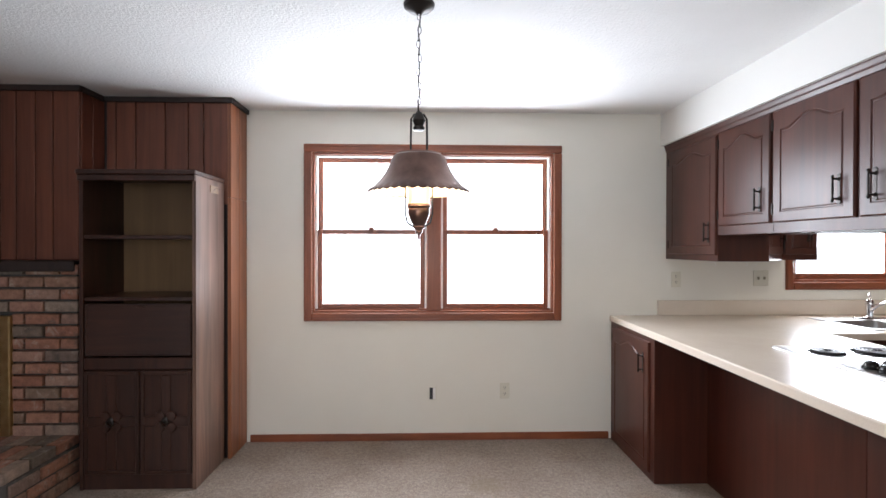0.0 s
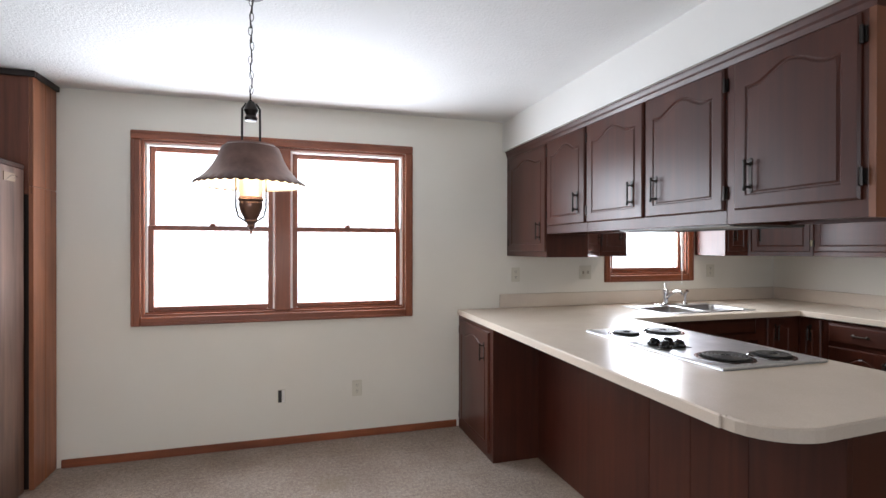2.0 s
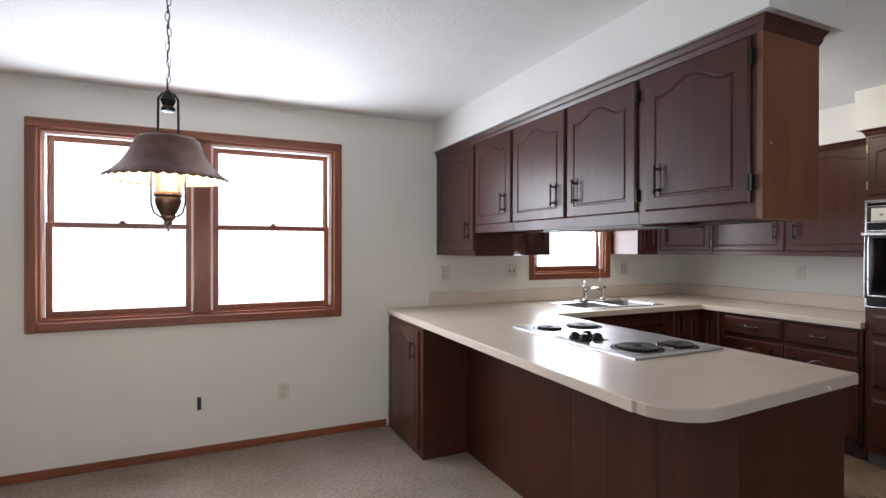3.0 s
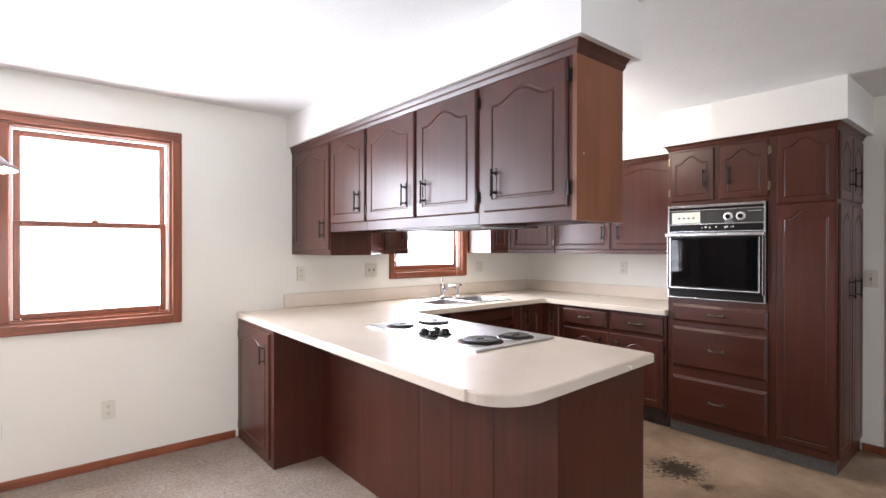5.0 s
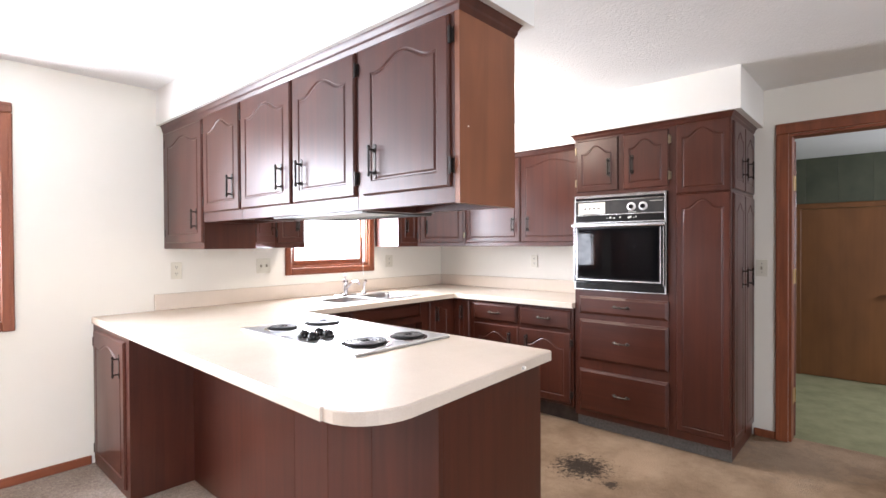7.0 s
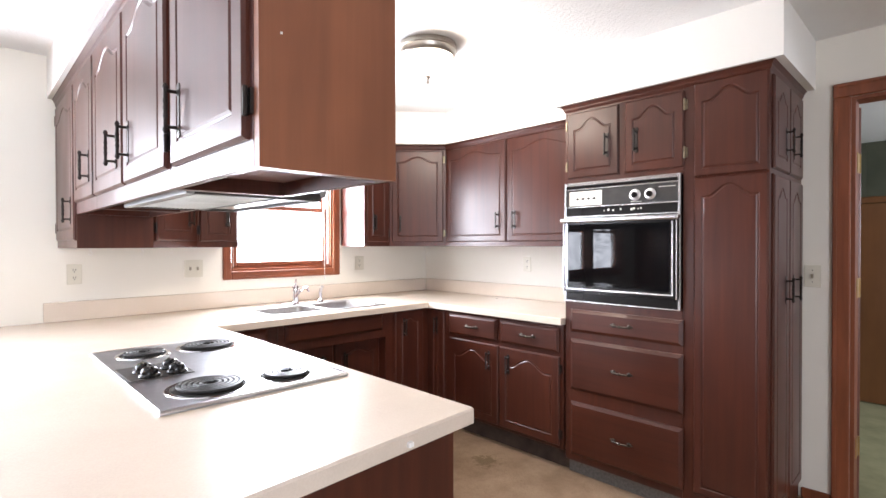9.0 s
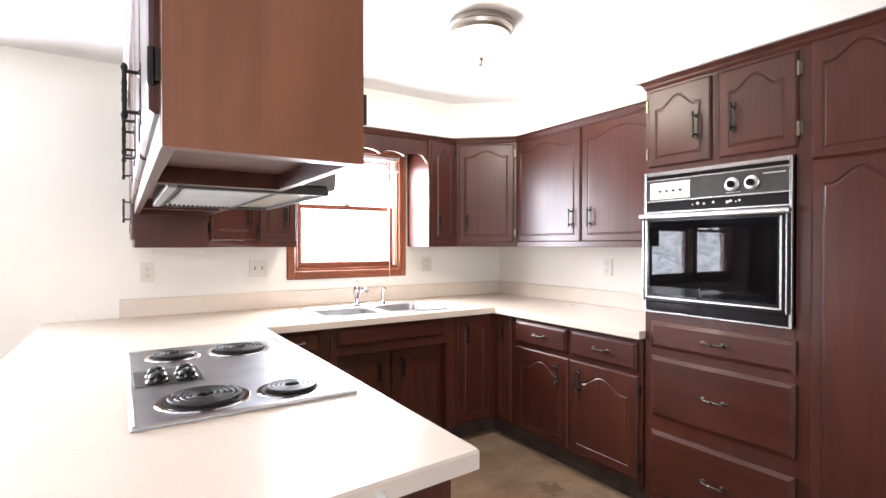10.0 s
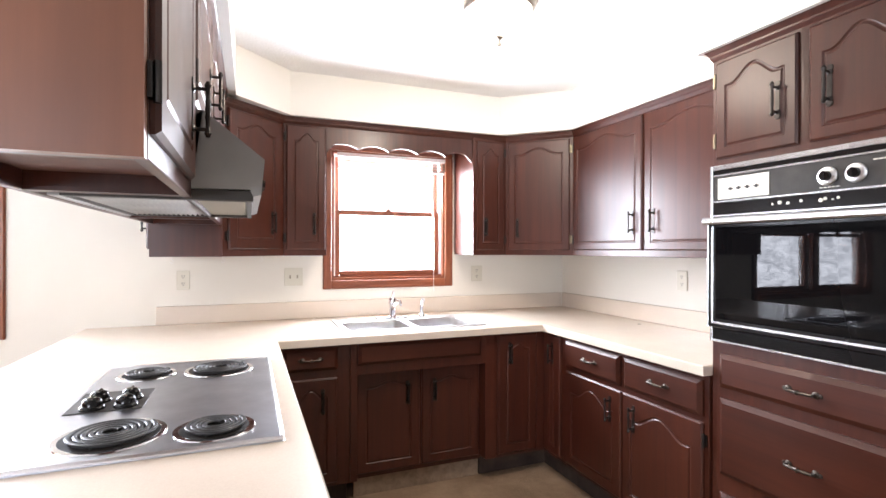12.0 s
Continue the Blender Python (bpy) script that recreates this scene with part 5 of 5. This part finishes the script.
part("shade_cap", lathe([(0.0, 1.796), (0.06, 1.795), (0.09, 1.790), (0.092, 1.782), (0.0, 1.782)], 32), COPPER, pl, smooth=True)
ch = part("glass_chimney", lathe([(0.043 + 0.0022 * (k % 2), 1.585 + 0.0075 * k) for k in range(18)], 28), CHIMNEY, pl, "clear ribbed glass chimney", True)
ch.visible_shadow = False
part("bulb", lathe([(0, 1.578), (0.012, 1.58), (0.013, 1.60), (0.022, 1.625), (0.024, 1.65), (0.015, 1.672), (0, 1.678)], 16), BULB, pl, "glowing warm bulb", True).visible_shadow = False
part("font", lathe([(0.0, 1.588), (0.046, 1.586), (0.049, 1.576), (0.043, 1.566), (0.045, 1.558), (0.044, 1.545), (0.036, 1.522), (0.024, 1.500), (0.026, 1.492), (0.014, 1.480), (0.016, 1.472), (0.005, 1.460), (0.005, 1.444), (0, 1.440)], 24), COPPER, pl, "copper oil-lamp font", True)
for s in (-1, 1):
    part("bracket", tube([(s * 0.052, 0, 1.72), (s * 0.055, 0, 1.64), (s * 0.055, 0, 1.545), (s * 0.046, 0, 1.510), (s * 0.022, 0, 1.494)], 0.0035, 6), IRON, pl, smooth=True)

for ob in pl.children_recursive:
    if not ob.name.startswith("canopy"):
        ob.data.transform(pose(0, 0, 0.008))

# ---- kitchen ceiling light ----
cl = thing("ceiling_light", "flush ceiling light with nickel ring and lit opal dome", "lamp", (3.380, 2.465, 0))
part("ring", lathe([(0.10, 2.404), (0.152, 2.404), (0.157, 2.392), (0.157, 2.378), (0.150, 2.374), (0.148, 2.358), (0.142, 2.347), (0.134, 2.342), (0.130, 2.352)], 48), RING, cl, smooth=True)
dm = part("dome", lathe([(0.132, 2.352), (0.129, 2.325), (0.115, 2.29), (0.088, 2.262), (0.045, 2.246), (0, 2.242)], 48), DOME, cl, "lit opal glass dome", True)
dm.visible_shadow = False
part("finial", lathe([(0, 2.244), (0.017, 2.243), (0.017, 2.236), (0.007, 2.228), (0.005, 2.218), (0.010, 2.212), (0.008, 2.203), (0, 2.199)], 16), RING, cl, smooth=True)


# ---- plates on the walls ----
def plate(name, label, at, rz, w, h, holes):
    """An ivory cover plate that faces -y, with dark marks (x, z, width, height)."""
    p = thing(name, label, "outlet" if "outlet" in name else "switch", at, rz)
    part("cover", box(-w / 2, w / 2, -0.006, 0, -h / 2, h / 2, bevel=0.002), PLATE, p)
    for x, z, a, b, proud in holes:
        part("toggle" if proud else "slot", box(x - a / 2, x + a / 2, -0.006 - (0.012 if proud else 0.0012), -0.004, z - b / 2, z + b / 2, bevel=0.0008), TOGGLE if proud else SLOT, p)
    return p


duplex = [(-0.006, 0.026, 0.003, 0.012, 0), (0.006, 0.026, 0.003, 0.010, 0), (0, 0.014, 0.005, 0.005, 0), (-0.006, -0.018, 0.003, 0.012, 0), (0.006, -0.018, 0.003, 0.010, 0), (0, -0.03, 0.005, 0.005, 0)]
one = [(0, 0, 0.010, 0.022, 1), (0, 0.031, 0.005, 0.005, 0), (0, -0.031, 0.005, 0.005, 0)]
plate("wall_outlet", "ivory duplex outlet low on the wall", (0.782, WY, 0.36), 0, 0.072, 0.116, duplex)
plate("wall_outlet", "ivory duplex outlet above the worktop", (2.06, WY, 1.18), 0, 0.072, 0.116, duplex)
plate("light_switch", "ivory double switch plate above the worktop", (2.705, WY, 1.19), 0, 0.116, 0.116, [(-0.023, 0, 0.010, 0.022, 1), (0.023, 0, 0.010, 0.022, 1)])
plate("wall_outlet", "ivory outlet beside the sink window", (4.03, WY, 1.19), 0, 0.09, 0.116, duplex)
plate("wall_outlet", "ivory duplex outlet above the worktop", (WX, 2.855, 1.19), -90, 0.072, 0.116, duplex)
plate("light_switch", "ivory light switch beside the doorway", (WX, 1.026, 1.178), -90, 0.072, 0.116, one)
pw = thing("junction_box", "open wall box with loose wire and no cover", "outlet", (0.251, WY, 0.343))
bm = bmesh.new()
for a in ((-0.027, -0.022, -0.048, 0.048), (0.022, 0.027, -0.048, 0.048), (-0.022, 0.022, 0.043, 0.048), (-0.022, 0.022, -0.048, -0.043)):
    bx(bm, a[0], a[1], -0.004, 0.0, a[2], a[3])
part("box_rim", bm, PLATE, pw)
part("cavity", box(-0.022, 0.002, -0.0015, 0.0, -0.043, 0.043), SLOT, pw, "dark empty box")
part("receptacle", box(0.002, 0.022, -0.003, 0.0, -0.043, 0.043, bevel=0.001), VINYL, pw, "loose white receptacle")
part("wire", tube([(0.006, -0.001, 0.03), (0.012, -0.012, 0.01), (0.004, -0.014, -0.01), (0.012, -0.004, -0.03)], 0.003, 6), VINYL, pw, smooth=True)

# cup hooks under the cabinets
for x, y in ((2.06, 3.55), (2.30, 3.60), (2.50, 3.80)):
    hk = tube([(x, y, KB + 0.001), (x, y, KB - 0.014), (x + 0.010, y, KB - 0.026), (x + 0.004, y, KB - 0.036), (x - 0.008, y, KB - 0.03)], 0.002, 6)
    tagged(obj("cup_hook", hk, VINYL, True), "small pale cup hook under the cabinet", "hook", "cup hooks")

# ---- brickwork ----
bl, bh, bd, jt = 0.192, 0.0605, 0.09, 0.013
shared = {}


def brick_data(w, h, d):
    key = (round(w, 3), round(h, 3), round(d, 3))
    if key not in shared:
        bm = bmesh.new()
        bx(bm, 0, w, 0, d, 0, h, bevel=0.004)
        for v in bm.verts:
            v.co += Vector((random.uniform(-1, 1), random.uniform(-1, 1), random.uniform(-1, 1))) * 0.0012
        me = bpy.data.meshes.new("brick")
        bm.to_mesh(me)
        bm.free()
        me.materials.append(BRICK)
        shared[key] = me
    return shared[key]


def brick(x, y, z, w, h=bh, d=bd):
    ob = new("brick", brick_data(w, h, d))
    ob.location = (x, y + random.uniform(-0.003, 0.003), z)
    ob.parent = fp


FY = 3.42
for row in range(14):
    z = 0.295 + row * (bh + jt)
    right = -1.862
    at = right
    first = True
    while at > -2.9:
        w = 0.29 - bl if first and row % 2 else bl
        x = at - w
        if not (x < -2.25 and z < 1.0):
            brick(x, FY, z, w, bh, 0.12 if first else bd)
        elif at > -2.25 and z < 1.0 and at + 2.245 > 0.04:
            brick(-2.245, FY, z, at + 2.245, bh, bd)
        at = x - jt
        first = False
# raised hearth
part("hearth_core", box(-2.9, -1.875, 2.935, 3.45, 0.0, 0.235), MORTAR, fp)
for row in range(3):
    z = 0.012 + row * (bh + jt)
    for k in range(3):
        brick(-1.955, 2.945 + k * (bl + jt) - (0.09 if row % 2 and k else 0), z, 0.092, bh, bl if not (row % 2 and k == 0) else bl - 0.09)
    for k in range(5):
        brick(-2.16 - k * (bl + jt) + (0.10 if row % 2 else 0), 2.925, z, bl, bh, 0.05)
for k in range(12):
    for j in range(3):
        brick(-1.945 - k * 0.078, 2.915 + j * (bl - 0.02 + jt), 0.237, 0.068, 0.058, bl - 0.02)
fs = thing("fireplace_screen", "brass-framed fireplace glass doors", "fireplace screen", (0, 0, 0))
bm = bmesh.new()
for a in ((-2.295, -2.238, 0.30, 1.01), (-3.1, -3.04, 0.30, 1.01), (-3.04, -2.295, 0.94, 1.01), (-3.04, -2.295, 0.30, 0.35)):
    bx(bm, a[0], a[1], 3.395, 3.43, a[2], a[3], bevel=0.005)
part("frame", bm, BRASS, fs)
part("glass", box(-3.04, -2.295, 3.41, 3.418, 0.35, 0.94), GLASSBLACK, fs)

# ---- outside: snow to the horizon ----
SNOW = mottled("snow", (0.80, 0.82, 0.85), (0.86, 0.88, 0.90), 0.8, 0.6, 8, 0.3, 0.02)
bm = bmesh.new()
bmesh.ops.create_grid(bm, x_segments=2, y_segments=2, size=400)
moved(bm, pose(0, 0, -0.5))
tagged(obj("ground", bm, SNOW), "snow-covered ground outside the windows", "ground", kind="structure")


def backdrop_mat():
    """Bright winter haze with faint snowy branches."""
    m = bpy.data.materials.new("winter_haze")
    m.use_nodes = True
    nt = m.node_tree
    nt.nodes.remove(nt.nodes["Principled BSDF"])
    em = nt.nodes.new("ShaderNodeEmission")
    v = coords(nt, (1.0, 1.0, 0.55), False)
    f = noise_fac(nt, v, 2.6, 8.0, 0.75, 1.2)
    nt.links.new(ramp(nt, f, [(0.36, (0.5, 0.52, 0.55)), (0.58, (0.96, 0.98, 1.0))]), em.inputs[0])
    em.inputs[1].default_value = 3.0
    m.cycles.emission_sampling = "NONE"
    nt.links.new(em.outputs[0], nt.nodes["Material Output"].inputs[0])
    return m


HAZE = backdrop_mat()
for nm, y in (("backdrop_north", 9.0), ("backdrop_south", -9.0)):
    bm = bmesh.new()
    bx(bm, -14, 18, y, y + 0.1, -2.0, 9.0)
    tagged(obj(nm, bm, HAZE), "bright snowy trees in winter haze", "backdrop", kind="structure")
